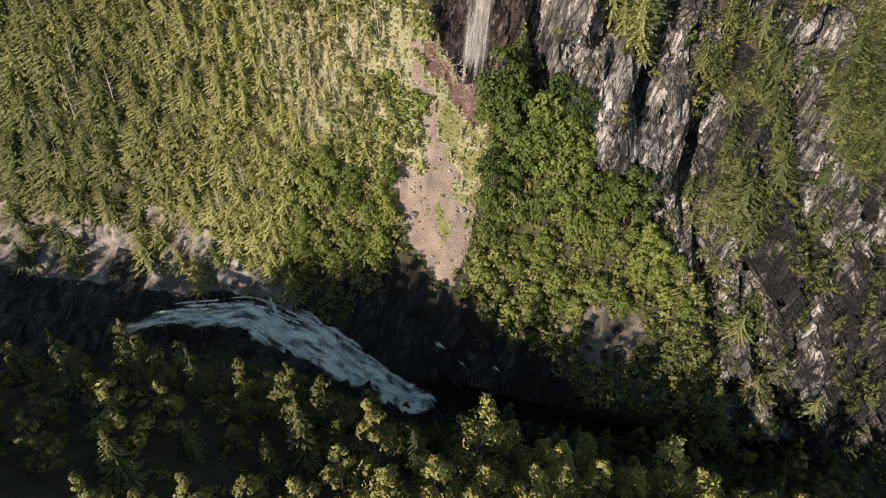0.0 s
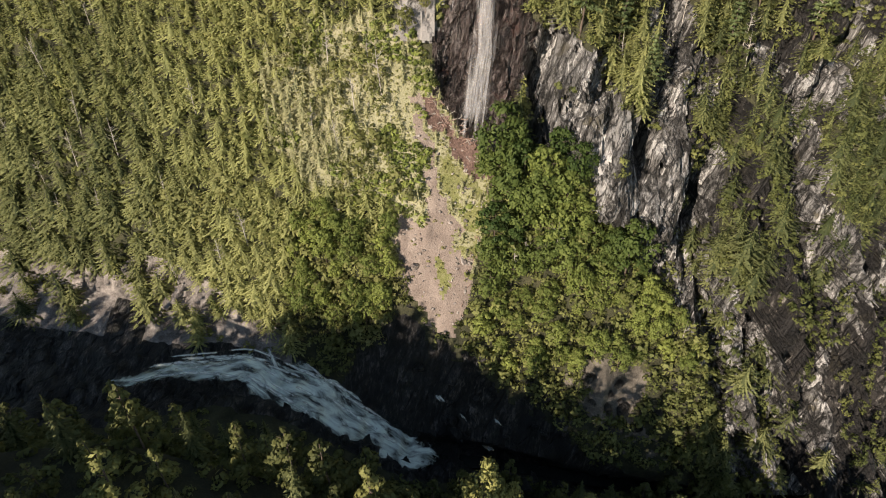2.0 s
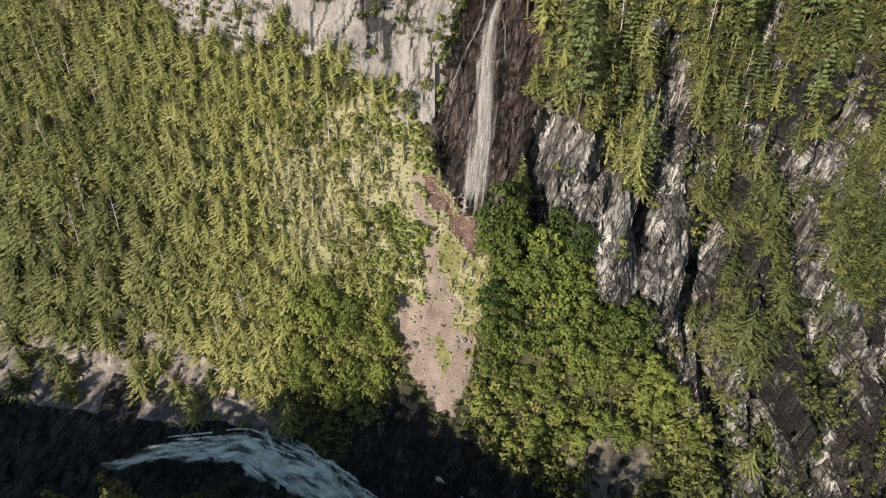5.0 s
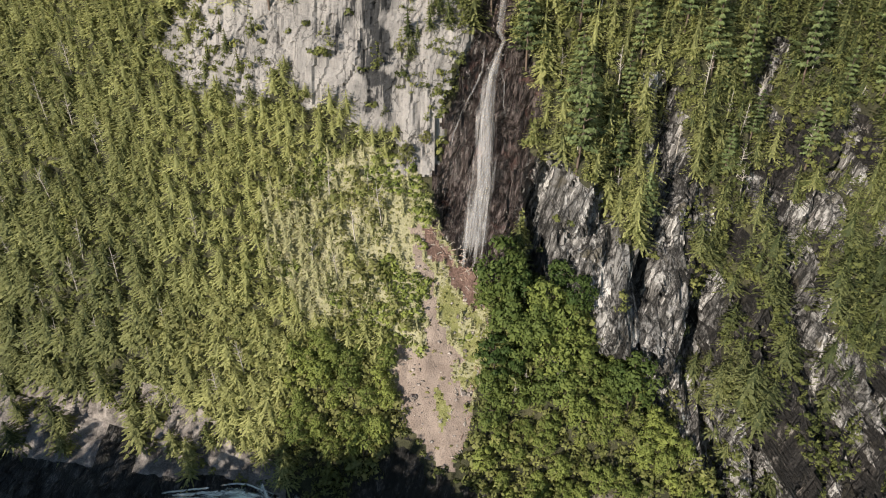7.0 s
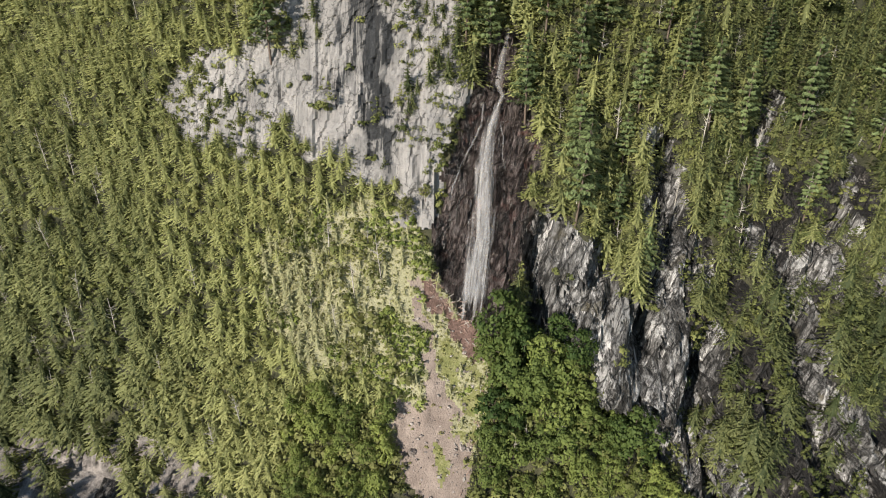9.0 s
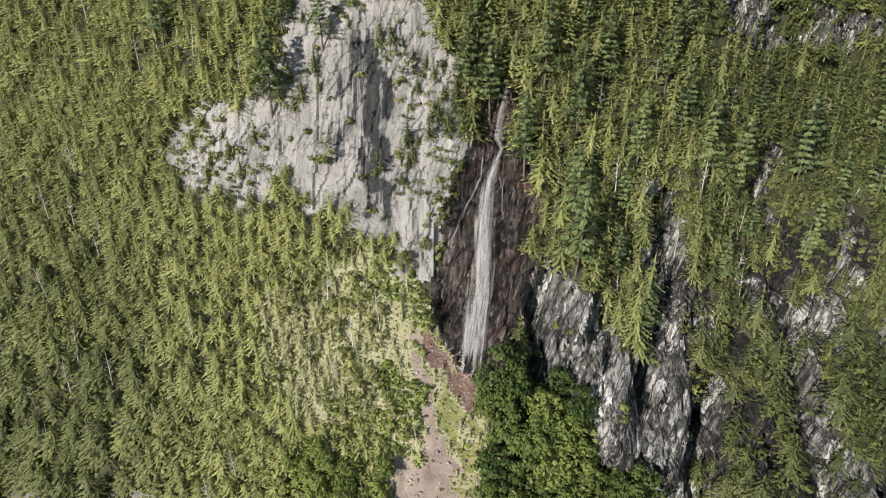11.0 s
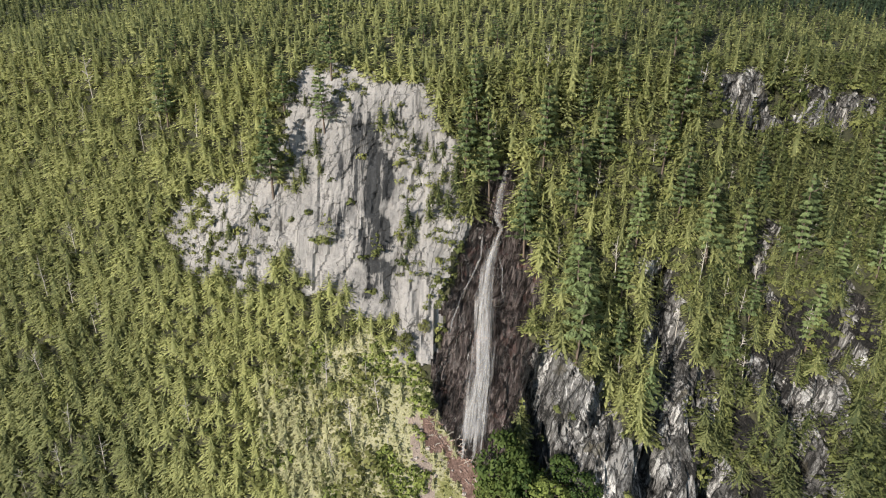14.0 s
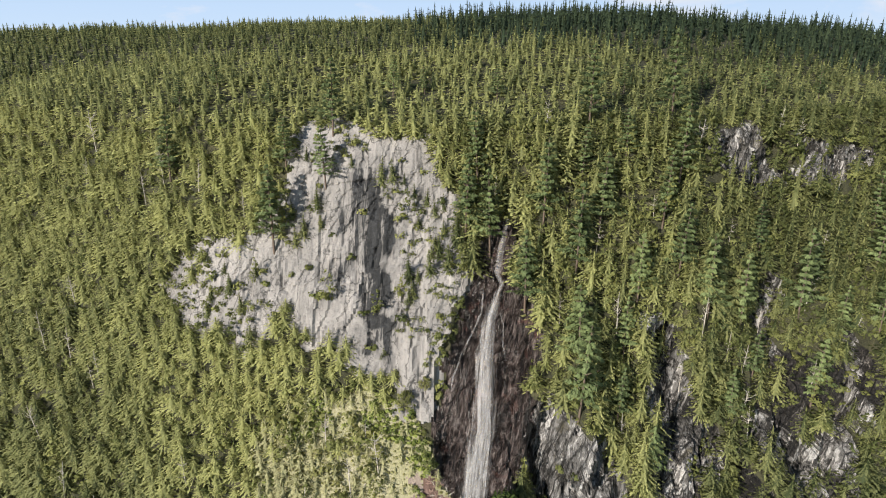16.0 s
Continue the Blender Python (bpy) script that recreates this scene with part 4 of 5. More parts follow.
pine_at += [Vector(q) for q in thin(more, 11.0, [tuple(q) for q in pine_at]).tolist()]
plant([pine_model() for _ in range(4)], pine_at, 0.9, 3.0, 0.3)
plant([pine_model() for _ in range(3)], crest_pines, 0.5, 3.0, 0.15)
pine_at += crest_pines

# the near bank's spruces
bank_pts, zone = surface(4200, -150, 110, NA - 29, NA - 1)
gy_at, gz_at = gorge(bank_pts[:, 0])
bank_pts = bank_pts[(bank_pts[:, 1] > 38) & (bank_pts[:, 1] < gy_at - np.where(bank_pts[:, 0] > 4, 6, 15))]
bank_pts = thin(bank_pts, 6.0)
# Sunlight on these crowns is put into a lighter, golden tint.
def old_hemlock_model():
    return thing("old_hemlock", [("trunk", bark_mesh("old_hemlock_trunk", trunk_arrays(15.5, 0.28, 7, 0.3, 2.0), BARK), ""),
                                 ("crown", foliage("old_hemlock_crown", *crown_arrays(cone_lobes(16, rs.uniform(3.6, 4.6), 34), 2300, 0.27, 0.7, 0.5), rs.uniform(0.35, 0.6), HEMLOCK_LEAF), "clumped olive boughs, tinted golden as if sunlit")],
                 "tall olive hemlock on the bank's upper edge, tinted as if sunlit", "tree", "bank hemlocks")


# The same needles with a darker tint, for the bank's shade.
def hemlock_model():
    return thing("hemlock", [("trunk", bark_mesh("hemlock_trunk", trunk_arrays(9.6, 0.16, 5, 0.3, 1.2), BARK), ""),
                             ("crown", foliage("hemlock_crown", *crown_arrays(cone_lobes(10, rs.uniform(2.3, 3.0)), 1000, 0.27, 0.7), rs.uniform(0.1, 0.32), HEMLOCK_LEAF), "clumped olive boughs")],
                 "bushy olive hemlock on the gorge's near bank", "tree", "bank hemlocks")


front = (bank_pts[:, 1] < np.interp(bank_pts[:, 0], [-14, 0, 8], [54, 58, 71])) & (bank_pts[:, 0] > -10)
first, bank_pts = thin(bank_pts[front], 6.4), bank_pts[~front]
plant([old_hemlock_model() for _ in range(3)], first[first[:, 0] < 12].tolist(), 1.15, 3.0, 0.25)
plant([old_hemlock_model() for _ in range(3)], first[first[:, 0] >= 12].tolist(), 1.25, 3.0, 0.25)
plant([spruce_model() for _ in range(3)], bank_pts[:60].tolist(), 1.15, 3.0, 0.3)
bank_pts = bank_pts[60:]
west = bank_pts[:, 0] < -58
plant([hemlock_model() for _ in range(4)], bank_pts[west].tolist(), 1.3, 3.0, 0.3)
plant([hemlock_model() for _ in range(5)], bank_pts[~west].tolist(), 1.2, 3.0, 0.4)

# trees added out of view on the hill, to shape the gorge's shadow
hill_pts, zone = surface(6000, -230, 60, NA - 34, NA - 24)
hill_pts = thin(hill_pts[(hill_pts[:, 1] > 2) & (hill_pts[:, 1] < 36)], 3.8)
scatter_mesh("hill_forest", FAR_SPRUCES, hill_pts - (0, 0, 0.4), rng.uniform(0.8, 1.3, len(hill_pts)) * np.interp(hill_pts[:, 0], [-70, -50, -30], [0.7, 0.6, 0.35]), np.full(len(hill_pts), 0.3), SPRUCE_LEAF, "unseen conifers on the hill over the near bank, shading the gorge", "forest")

# broad-leaved trees beside the scree
brush, zone = surface(5000, -36, 66, D0 + 4, D0 + 200)
bx, bz = brush[:, 0], brush[:, 2]
right_side = (bx > 9) & (bx < 30 + np.clip(25 - bz, 0, 40) * 0.9) & (bz < 32) & (bz > -12) & (bz > -1.5 - 0.7 * bx) & (zone < 2) & (bx < 62)
left_side = (bx < -12) & (bx > -36) & (bz > -2) & (bz < 19) & (zone < 2)
spots_r = thin(brush[right_side], 4.3)
spots_l = thin(brush[left_side], 4.0)
broad = [maple_model(BROAD_LEAF, "bright green broad-leaved tree beside the scree", 0.2 + 0.09 * k) for k in range(5)]
high = spots_r[:, 2] > 6
plant(broad, np.concatenate([spots_r[~high], spots_l]).tolist(), 0.75, 5, 0.35)
plant([maple_model(BROAD_LEAF, "tall deep green broad-leaved tree under the crag", 0.0 + 0.08 * k) for k in range(5)], spots_r[high].tolist(), 1.3, 5, 0.3)

# bleached dead trees
SNAGS = [(-100, 22), (-108, 30), (-97, 44), (-84, 16), (-70, 12), (-52, 8), (-104, 8), (-88, 34), (12, 99), (60, 72), (97, 84), (88, 56), (70, 52), (-60, 100), (-48, 96), (-75, 97), (40, 72), (56, 58), (102, 40), (-20, 42), (-14, 46), (-26, 50), (-17, 52), (-64, 6), (27, 74), (-110, 40), (-90, 26), (-78, 30), (-66, 22), (-100, 62), (-84, 58), (-95, 12), (-46, 14), (-58, 40), (110, 70), (80, 66), (104, 96), (50, 96), (36, 88), (-30, 36), (-24, 34)]
snag_at = [on_face(x, z) for x, z in SNAGS]
more, zone = surface(140, -115, 118, D0 + 60, D0 + ND - 1)
snag_at += [Vector(q) for q in more[zone == 0].tolist()][:25]
plant([snag_model() for _ in range(4)], snag_at, 0.95, 6)

# small spruces on the cliff's ledges
LEDGE = [(-15, 104), (-12, 104.5), (-9.5, 104), (-7, 101), (-30, 98), (-29, 94), (-36, 96), (-2, 97), (0, 93), (-1, 88), (3, 90), (-3, 85), (-8, 83), (-52, 84), (-50, 80), (-47, 76), (-55, 78), (-60, 82), (-22, 108), (-33, 109), (5, 87), (-6, 94), (-7, 80), (-6, 83), (-2, 90), (1, 86), (3, 93), (0, 98), (5, 97), (7, 99), (9, 97), (-4, 99), (2, 103), (-3, 88), (-8, 79), (4, 89), (8, 94), (6, 91), (10, 94), (-33, 92), (-35, 90), (-56, 74), (-44, 84)]


def ledge_model():
    return thing("small_spruce", [("trunk", bark_mesh("small_trunk", trunk_arrays(9.6, 0.2), BARK), ""),
                                  ("crown", foliage("small_crown", *fir_arrays(10, 3.4, 11, 9, 4, 0.25, leaf=1.0, ragged=0.3), rs.uniform(0.05, 0.25), SPRUCE_LEAF), "")],
                 "small spruce rooted on a ledge of the grey cliff", "tree", "ledge spruces")


ledge_at = [on_face(x, z) for x, z in LEDGE]
plant([ledge_model() for _ in range(3)], ledge_at, 0.46, 6.0, 0.4)

# rounded bright green shrubs that stand alone among the spruces
plant([maple_model(HERB_LEAF, "rounded bright yellow-green shrub among the spruces", 0.1 + 0.1 * k) for k in range(2)], [on_face(x, z) for x, z in ((-45.7, 42), (-43, 41.5), (-60, 26), (-38, 22), (-20, 61), (-8, 58), (-4, 62))], 0.5, 5, 0.25)

# ---- the forest ----
standing = [tuple(p) for p in pine_at + snag_at] + spots_r.tolist() + spots_l.tolist()
pts, zone = surface(60000, -150, 150, D0 - 8, D0 + ND - 1)
x, z = pts[:, 0], pts[:, 2]
lot = rng.random(len(pts))
keep = (zone == 0) | ((zone == 1) & (lot < 0.008)) | ((zone == 3) & (lot < 0.012) & (x > 60)) | ((zone == 4) & (lot < np.where(x < -38, 0.008, 0.001))) | ((zone == 9) & (lot < 0.03))
keep &= ~((x > 8) & (x < 64) & (z < 33) & (zone == 0))
keep &= ~((x < -12) & (x > -36) & (z < 19))
keep &= ~((x > -13) & (x < 12) & (z < 42)) & (near_line(FALL_LINE, x, z) > np.where(z > 82, 4, 10))
keep &= ~((x > 18) & (x < 36) & (z > 28) & (z < 55)) & ~((x > 62) & (x < 126) & (z > 98) & (z < 112) & (lot > 0.05)) & ~((x > -11) & (x < 3) & (z > 42) & (z < 86))
clump = fractal(np.stack([x * 0.10 + z * 0.03, x * 0, z * 0.05], 1), 3, 59)
keep &= (x < 54) | (clump > -0.32) | (z > 64)
pts = pts[keep]
left = pts[pts[:, 0] < 5]
right = pts[pts[:, 0] >= 5]
left = thin(left, 2.35, standing, 0.8)
low_left = np.clip((-55 - left[:, 0]) / 25, 0, 1) * np.clip((58 - left[:, 2]) / 25, 0, 1)
left = left[rng.random(len(left)) > 0.5 * low_left]
tall = right[(right[:, 2] > 42) & (right[:, 0] > 22) ]
tall = thin(tall, 3.6, standing, 0.7)
right = thin(right, 3.0, standing + tall.tolist(), 0.75)
# tints fall to the right, for darker green and the shade there
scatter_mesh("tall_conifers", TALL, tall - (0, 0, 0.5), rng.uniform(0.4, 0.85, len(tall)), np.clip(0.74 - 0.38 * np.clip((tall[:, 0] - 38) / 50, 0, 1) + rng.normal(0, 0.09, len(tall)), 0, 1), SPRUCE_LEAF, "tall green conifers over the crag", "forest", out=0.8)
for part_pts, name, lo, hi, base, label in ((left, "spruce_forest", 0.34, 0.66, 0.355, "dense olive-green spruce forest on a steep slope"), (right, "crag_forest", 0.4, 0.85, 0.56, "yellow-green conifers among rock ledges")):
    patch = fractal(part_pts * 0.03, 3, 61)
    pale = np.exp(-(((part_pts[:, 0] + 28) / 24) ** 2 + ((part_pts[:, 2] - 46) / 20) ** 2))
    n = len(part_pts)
    # low left crowns are tinted darker for the shade of the gaps
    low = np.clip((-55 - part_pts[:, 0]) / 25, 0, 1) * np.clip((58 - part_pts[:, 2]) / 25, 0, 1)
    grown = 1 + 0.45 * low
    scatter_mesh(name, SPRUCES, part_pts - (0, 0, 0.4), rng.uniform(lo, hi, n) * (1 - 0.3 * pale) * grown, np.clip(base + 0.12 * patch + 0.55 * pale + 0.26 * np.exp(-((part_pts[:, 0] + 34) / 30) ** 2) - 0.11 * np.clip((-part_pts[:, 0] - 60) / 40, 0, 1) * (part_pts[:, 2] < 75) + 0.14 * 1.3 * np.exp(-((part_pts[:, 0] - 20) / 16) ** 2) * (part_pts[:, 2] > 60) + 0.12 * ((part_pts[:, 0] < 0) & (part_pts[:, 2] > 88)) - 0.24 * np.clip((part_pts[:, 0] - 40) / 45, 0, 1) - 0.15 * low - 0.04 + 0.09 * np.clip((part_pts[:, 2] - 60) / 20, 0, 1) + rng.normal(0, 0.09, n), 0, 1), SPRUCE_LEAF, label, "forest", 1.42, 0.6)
pts, zone = surface(90000, -420, 420, D0 + ND, D0 + ND + NE + 2)
seen = np.abs(pts[:, 0]) < 25 + 0.74 * pts[:, 1]
pts = pts[(zone == 0) & seen & (np.abs(pts[:, 0]) < 330)]
nigh = pts[:, 1] < 235
pts = np.concatenate([thin(pts[nigh], 2.3, standing), thin(pts[~nigh], 2.8)])
# far right trees get the needles that hold the cloud's shadow
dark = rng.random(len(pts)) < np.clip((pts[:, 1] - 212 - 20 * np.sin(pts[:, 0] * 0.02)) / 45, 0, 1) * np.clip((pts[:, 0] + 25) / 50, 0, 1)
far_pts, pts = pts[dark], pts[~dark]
back = pts[:, 1] > 235 + 12 * np.sin(pts[:, 0] * 0.05)
back_pts, pts = pts[back], pts[~back]
scatter_mesh("crest_forest", RIDGE_SPRUCES, back_pts - (0, 0, 0.4), rng.uniform(0.3, 0.54, len(back_pts)), np.clip(0.52 - 0.2 * np.clip((back_pts[:, 0] - 10) / 70, 0, 1) + rng.normal(0, 0.08, len(back_pts)), 0, 1), SPRUCE_LEAF, "olive spruce forest towards the crest", "forest", 1.65)
scatter_mesh("ridge_forest", RIDGE_SPRUCES, far_pts - (0, 0, 0.4), rng.uniform(0.3, 0.95, len(far_pts)), np.clip(0.25 + rng.normal(0, 0.1, len(far_pts)), 0, 1), CLOUD_SHADED_LEAF, "conifers along the far ridge, coloured dark for a cloud's shadow", "forest")
scatter_mesh("upland_forest", FAR_SPRUCES, pts - (0, 0, 0.4), rng.uniform(0.3, 0.52, len(pts)), np.clip(0.46 + 0.12 * np.exp(-((pts[:, 0] + 5) / 35) ** 2) - 0.16 * np.clip((pts[:, 0] - 10) / 70, 0, 1) + rng.normal(0, 0.1, len(pts)), 0, 1), SPRUCE_LEAF, "dense spruce forest on the hill's top", "forest", 1.65)

# ---- scrub among the conifers ----
pts, zone = surface(5000, -125, 125, D0, D0 + ND - 1)
x, z = pts[:, 0], pts[:, 2]
lot = rng.random(len(pts))
keep = ((zone == 0) & (x > 16) & (z > 28)) | ((zone == 3) & (lot < 0.04) & (z > 30)) | ((zone == 9) & (lot < 0.10)) | ((zone == 10) & (lot < 0.06)) | ((zone == 8) & (lot < np.where(sum(inside(p, x, z) for p in GREENS) > 0, 0.6, 0.05))) | ((zone == 0) & (x > 60) & (z <= 28)) | ((zone == 0) & (lot < 0.06)) | ((zone == 1) & (lot < 0.12)) | ((zone == 4) & (lot < np.where(x < -38, 0.22, 0.07)))
keep &= ~((x > 18) & (x < 34) & (z > 28) & (z < 54)) & (near_line(FALL_LINE, x, z) > 7) & ~((x > -12) & (x < 9) & (z < 30))
pts = thin(pts[keep], 4.6)
n = len(pts)
# the right side's shade is put into lower tints
scatter_mesh("cedars", CEDARS, pts, rng.uniform(0.4, 1.0, n), np.clip(0.38 - 0.15 * np.clip((pts[:, 0] - 50) / 40, 0, 1) + 0.15 * fractal(pts * 0.06, 2, 69) + rng.normal(0, 0.14, n), 0, 1), BUSH_LEAF, "yellow-green cedars and birches on the ledges", "tree", out=1.0)

# ---- brush ----
pts, zone = surface(60000, -125, 125, D0 - 6, D0 + ND - 1)
x, z = pts[:, 0], pts[:, 2]
lot = rng.random(len(pts))
wilds = fractal(np.stack([x * 0.13, x * 0, z * 0.09], 1), 3, 73)
maples = ((x > 6) & (x < 64) & (z < 33) & (z > -30)) | ((x > -38) & (x < -10) & (z < 21) & (z > -4))
keep = ((zone == 0) & (maples | (x < 16))) | ((zone == 3) & (lot < 0.004) & (z > -30)) | ((zone == 8) & (lot < 0.4) & (wilds > np.where(sum(inside(p, x, z) for p in GREENS) > 0, 0.12, 0.5))) | ((zone == 3) & (lot < 0.35) & (wilds > 0.42) & (x > 60)) | ((zone == 4) & (lot < np.where(x < -38, 0.06, 0.015)))
keep &= ~((x > -5) & (x < 4) & (z > 36) & (z < 50)) & ~((x > -26) & (x < 56) & (z < np.minimum(-2.5 - 0.7 * x, 4.5 + 1.1 * (x + 10))))
pts = thin(pts[keep], 2.0)
n = len(pts)
patch = fractal(pts * 0.05, 3, 67)
maples = ((pts[:, 0] > 6) & (pts[:, 0] < 64) & (pts[:, 2] < 33)) | ((pts[:, 0] > -38) & (pts[:, 0] < -10) & (pts[:, 2] < 21))
# bushes far to the right are darkened in place of deeper shade
tone_of = np.clip(0.38 + 0.34 * patch + np.where(maples, -0.12, 0) - 0.2 * (pts[:, 0] > 64) + rng.normal(0, 0.12, n), 0, 1)
wide = rng.uniform(0.8, 1.5, n) * np.where(maples, 1.45, 1.0)
scatter_mesh("brush", BUSHES, pts[~maples], wide[~maples], tone_of[~maples], BUSH_LEAF, "low yellow-green brush on slopes and ledges", "brush")
scatter_mesh("thicket", LEAFY, pts[maples], wide[maples], tone_of[maples], BUSH_LEAF, "dense olive thicket of leafy shrubs above the gorge", "thicket")
pts, zone = surface(22000, 5, 125, D0, D0 + ND + 3)
x, z = pts[:, 0], pts[:, 2]
keep = ((zone == 0) & (((x > 16) & (z > 28)) | (x > 62))) | ((zone == 0) & (z > 84))
gaps = (x > 54) & (z < 64) & (fractal(np.stack([x * 0.10 + z * 0.03, x * 0, z * 0.05], 1), 3, 59) < -0.15)
pts = thin(pts[keep & ~gaps & (near_line(FALL_LINE, x, z) > np.where(z > 82, 2.5, 5))], 2.2)
n = len(pts)
# shrub tints drop to the right, painting in the shade of that side
scatter_mesh("ledge_shrubs", LEAFY, pts, rng.uniform(1.0, 2.0, n), np.clip(0.36 - 0.17 * np.clip((pts[:, 0] - 45) / 40, 0, 1) + 0.15 * fractal(pts * 0.08, 2, 85) + rng.normal(0, 0.14, n), 0, 1), BUSH_LEAF, "yellow-green birch and cedar shrubs among the conifers", "shrub")
pts, zone = surface(2600, -72, 8, D0 + 150, D0 + ND + 2)
x, z = pts[:, 0], pts[:, 2]
lot = fractal(pts * 0.14, 3, 89)
pts = thin(pts[(zone == 4) & (((x > -11) & (lot > 0.18) & (z > 72)) | ((x < -38) & (lot > 0.25)) | ((z > 108) & (lot > 0.3)))], 1.6)
n = len(pts)
scatter_mesh("cliff_shrubs", LEAFY, pts, rng.uniform(0.5, 1.3, n), np.clip(0.25 + rng.normal(0, 0.15, n), 0, 1), BUSH_LEAF, "small olive shrubs rooted in the grey cliff", "shrub")
pts, zone = surface(3000, -70, -9, D0 + 10, D0 + 170)
x, z = pts[:, 0], pts[:, 2]
pts = thin(pts[(zone < 2) & (fractal(pts * 0.07, 3, 83) + 0.5 * np.exp(-((z - 18) / 14) ** 2) > 0.38)], 2.6)
n = len(pts)
scatter_mesh("leafy_undergrowth", LEAFY, pts, rng.uniform(1.3, 2.4, n), np.clip(0.35 + rng.normal(0, 0.18, n), 0, 1), HERB_LEAF, "rounded bright green shrubs among the spruces", "shrub")

# herbs, low bushes and young spruces of the meadow
pts, zone = surface(16000, -42, 16, D0 + 20, D0 + 220)
x, z = pts[:, 0], pts[:, 2]
band = fractal(pts * 0.09, 3, 77) + 0.9 * np.exp(-(((x + 4.5) / 2.2) ** 2)) * (z > 27) + 0.9 * np.exp(-(((x + 11) / 6) ** 2 + ((z - 24) / 4.5) ** 2)) + 0.6 * np.exp(-(((x + 15) / 4) ** 2 + ((z - 57) / 5) ** 2))
bushy = thin(pts[(zone == 1) & (band > 0.36)], 1.0)
n = len(bushy)
scatter_mesh("meadow_bushes", BUSHES, bushy, rng.uniform(0.6, 1.3, n), np.clip(0.6 + rng.normal(0, 0.15, n), 0, 1), BROAD_LEAF, "bright yellow-green bushes on the open slope", "bush")
herbs = thin(pts[((zone == 1) & (band <= 0.42)) | ((zone == 11) & (rng.random(len(pts)) < 0.3)) | ((zone == 2) & (rng.random(len(pts)) < 0.03))], 0.85)
n = len(herbs)
scatter_mesh("herbs", BUSHES, herbs, rng.uniform(0.2, 0.5, n), np.clip(0.6 + 0.3 * fractal(herbs * 0.1, 3, 79) + rng.normal(0, 0.15, n), 0, 1), HERB_LEAF, "pale tussocks of grass and herbs on the meadow", "grass")
young = thin(pts[(zone == 1) & (band < 0.5) & ((x < -9) | (rng.random(len(pts)) < 0.3))], 2.0)
n = len(young)
scatter_mesh("young_spruces", YOUNG, young, rng.uniform(0.14, 0.38, n) + np.clip((-young[:, 0] - 20) / 60, 0, 0.2), np.clip(0.75 + rng.normal(0, 0.1, n), 0, 1), YOUNG_LEAF, "pale grey-green young spruces dotting the meadow", "sapling")

pts, zone = surface(5000, -125, 140, NA - 26, D0 + 1)
gy_at, gz_at = gorge(pts[:, 0])
off = pts[:, 1] - gy_at
pts = thin(pts[((off < -9 + 5 * (pts[:, 0] > 4)) & (pts[:, 1] > 45)) | ((off > 5) & (zone == 0) & (rng.random(len(pts)) < 0.4)) | ((zone == 9) & (fractal(pts * 0.09, 3, 93) > 0.1))], 3.0)
n = len(pts)
scatter_mesh("bank_brush", BUSHES, pts, rng.uniform(0.8, 1.8, n), np.clip(0.3 + rng.normal(0, 0.1, n), 0, 1), BUSH_LEAF, "dark brush on the shaded banks", "brush")


# ---- water ----
OUT = Vector((0, -0.87, 0.5))


def ribbon(name, centre, widths, across, mat, bulge=0.4, along=3, wave=0.0, side=None, tear=0.0):
    """A sheet of water along a line of 3D points, with its width at every point."""
    pts, wid = [], []
    for k in range(len(centre) - 1):
        for j in range(along):
            s = j / along
            pts.append(Vector(centre[k]).lerp(Vector(centre[k + 1]), s))
            wid.append(widths[k] + (widths[k + 1] - widths[k]) * s)
    pts.append(Vector(centre[-1]))
    wid.append(widths[-1])
    verts, uvs, edge, run = [], [], [], 0.0
    for k, p in enumerate(pts):
        d = (pts[min(k + 1, len(pts) - 1)] - pts[max(k - 1, 0)]).normalized()
        if k:
            run += (p - pts[k - 1]).length
        x = Vector(side) if side else d.cross(OUT).normalized()
        n = x.cross(d).normalized()
        if n.z < 0:
            n = -n
        for j in range(across + 1):
            s = 2 * j / across - 1
            lift = bulge * (1 - s * s) + wave * noise.noise(Vector((s * 2, run * 0.35, len(pts))))
            verts.append(tuple(p + x * (s * wid[k] / 2) + n * lift))
            uvs.append((s * wid[k] / 2, run))
            edge.append(min(1.4, abs(s) ** 2.5 + tear * max(0.0, 1 - k / (0.12 * len(pts)), 1 - (len(pts) - 1 - k) / (0.14 * len(pts)))))
    faces = [(k * (across + 1) + j, k * (across + 1) + j + 1, (k + 1) * (across + 1) + j + 1, (k + 1) * (across + 1) + j) for k in range(len(pts) - 1) for j in range(across)]
    me = mesh_from(name, np.array(verts), np.array(faces), True)
    layer = me.uv_layers.new(name="UVMap")
    loops = np.zeros(len(me.loops), np.int32)
    me.loops.foreach_get("vertex_index", loops)
    layer.data.foreach_set("uv", np.array(uvs, np.float32)[loops].ravel())
    at = me.attributes.new("edge", "FLOAT", "POINT")
    at.data.foreach_set("value", np.array(edge, np.float32))
    me.materials.append(mat)
    return me


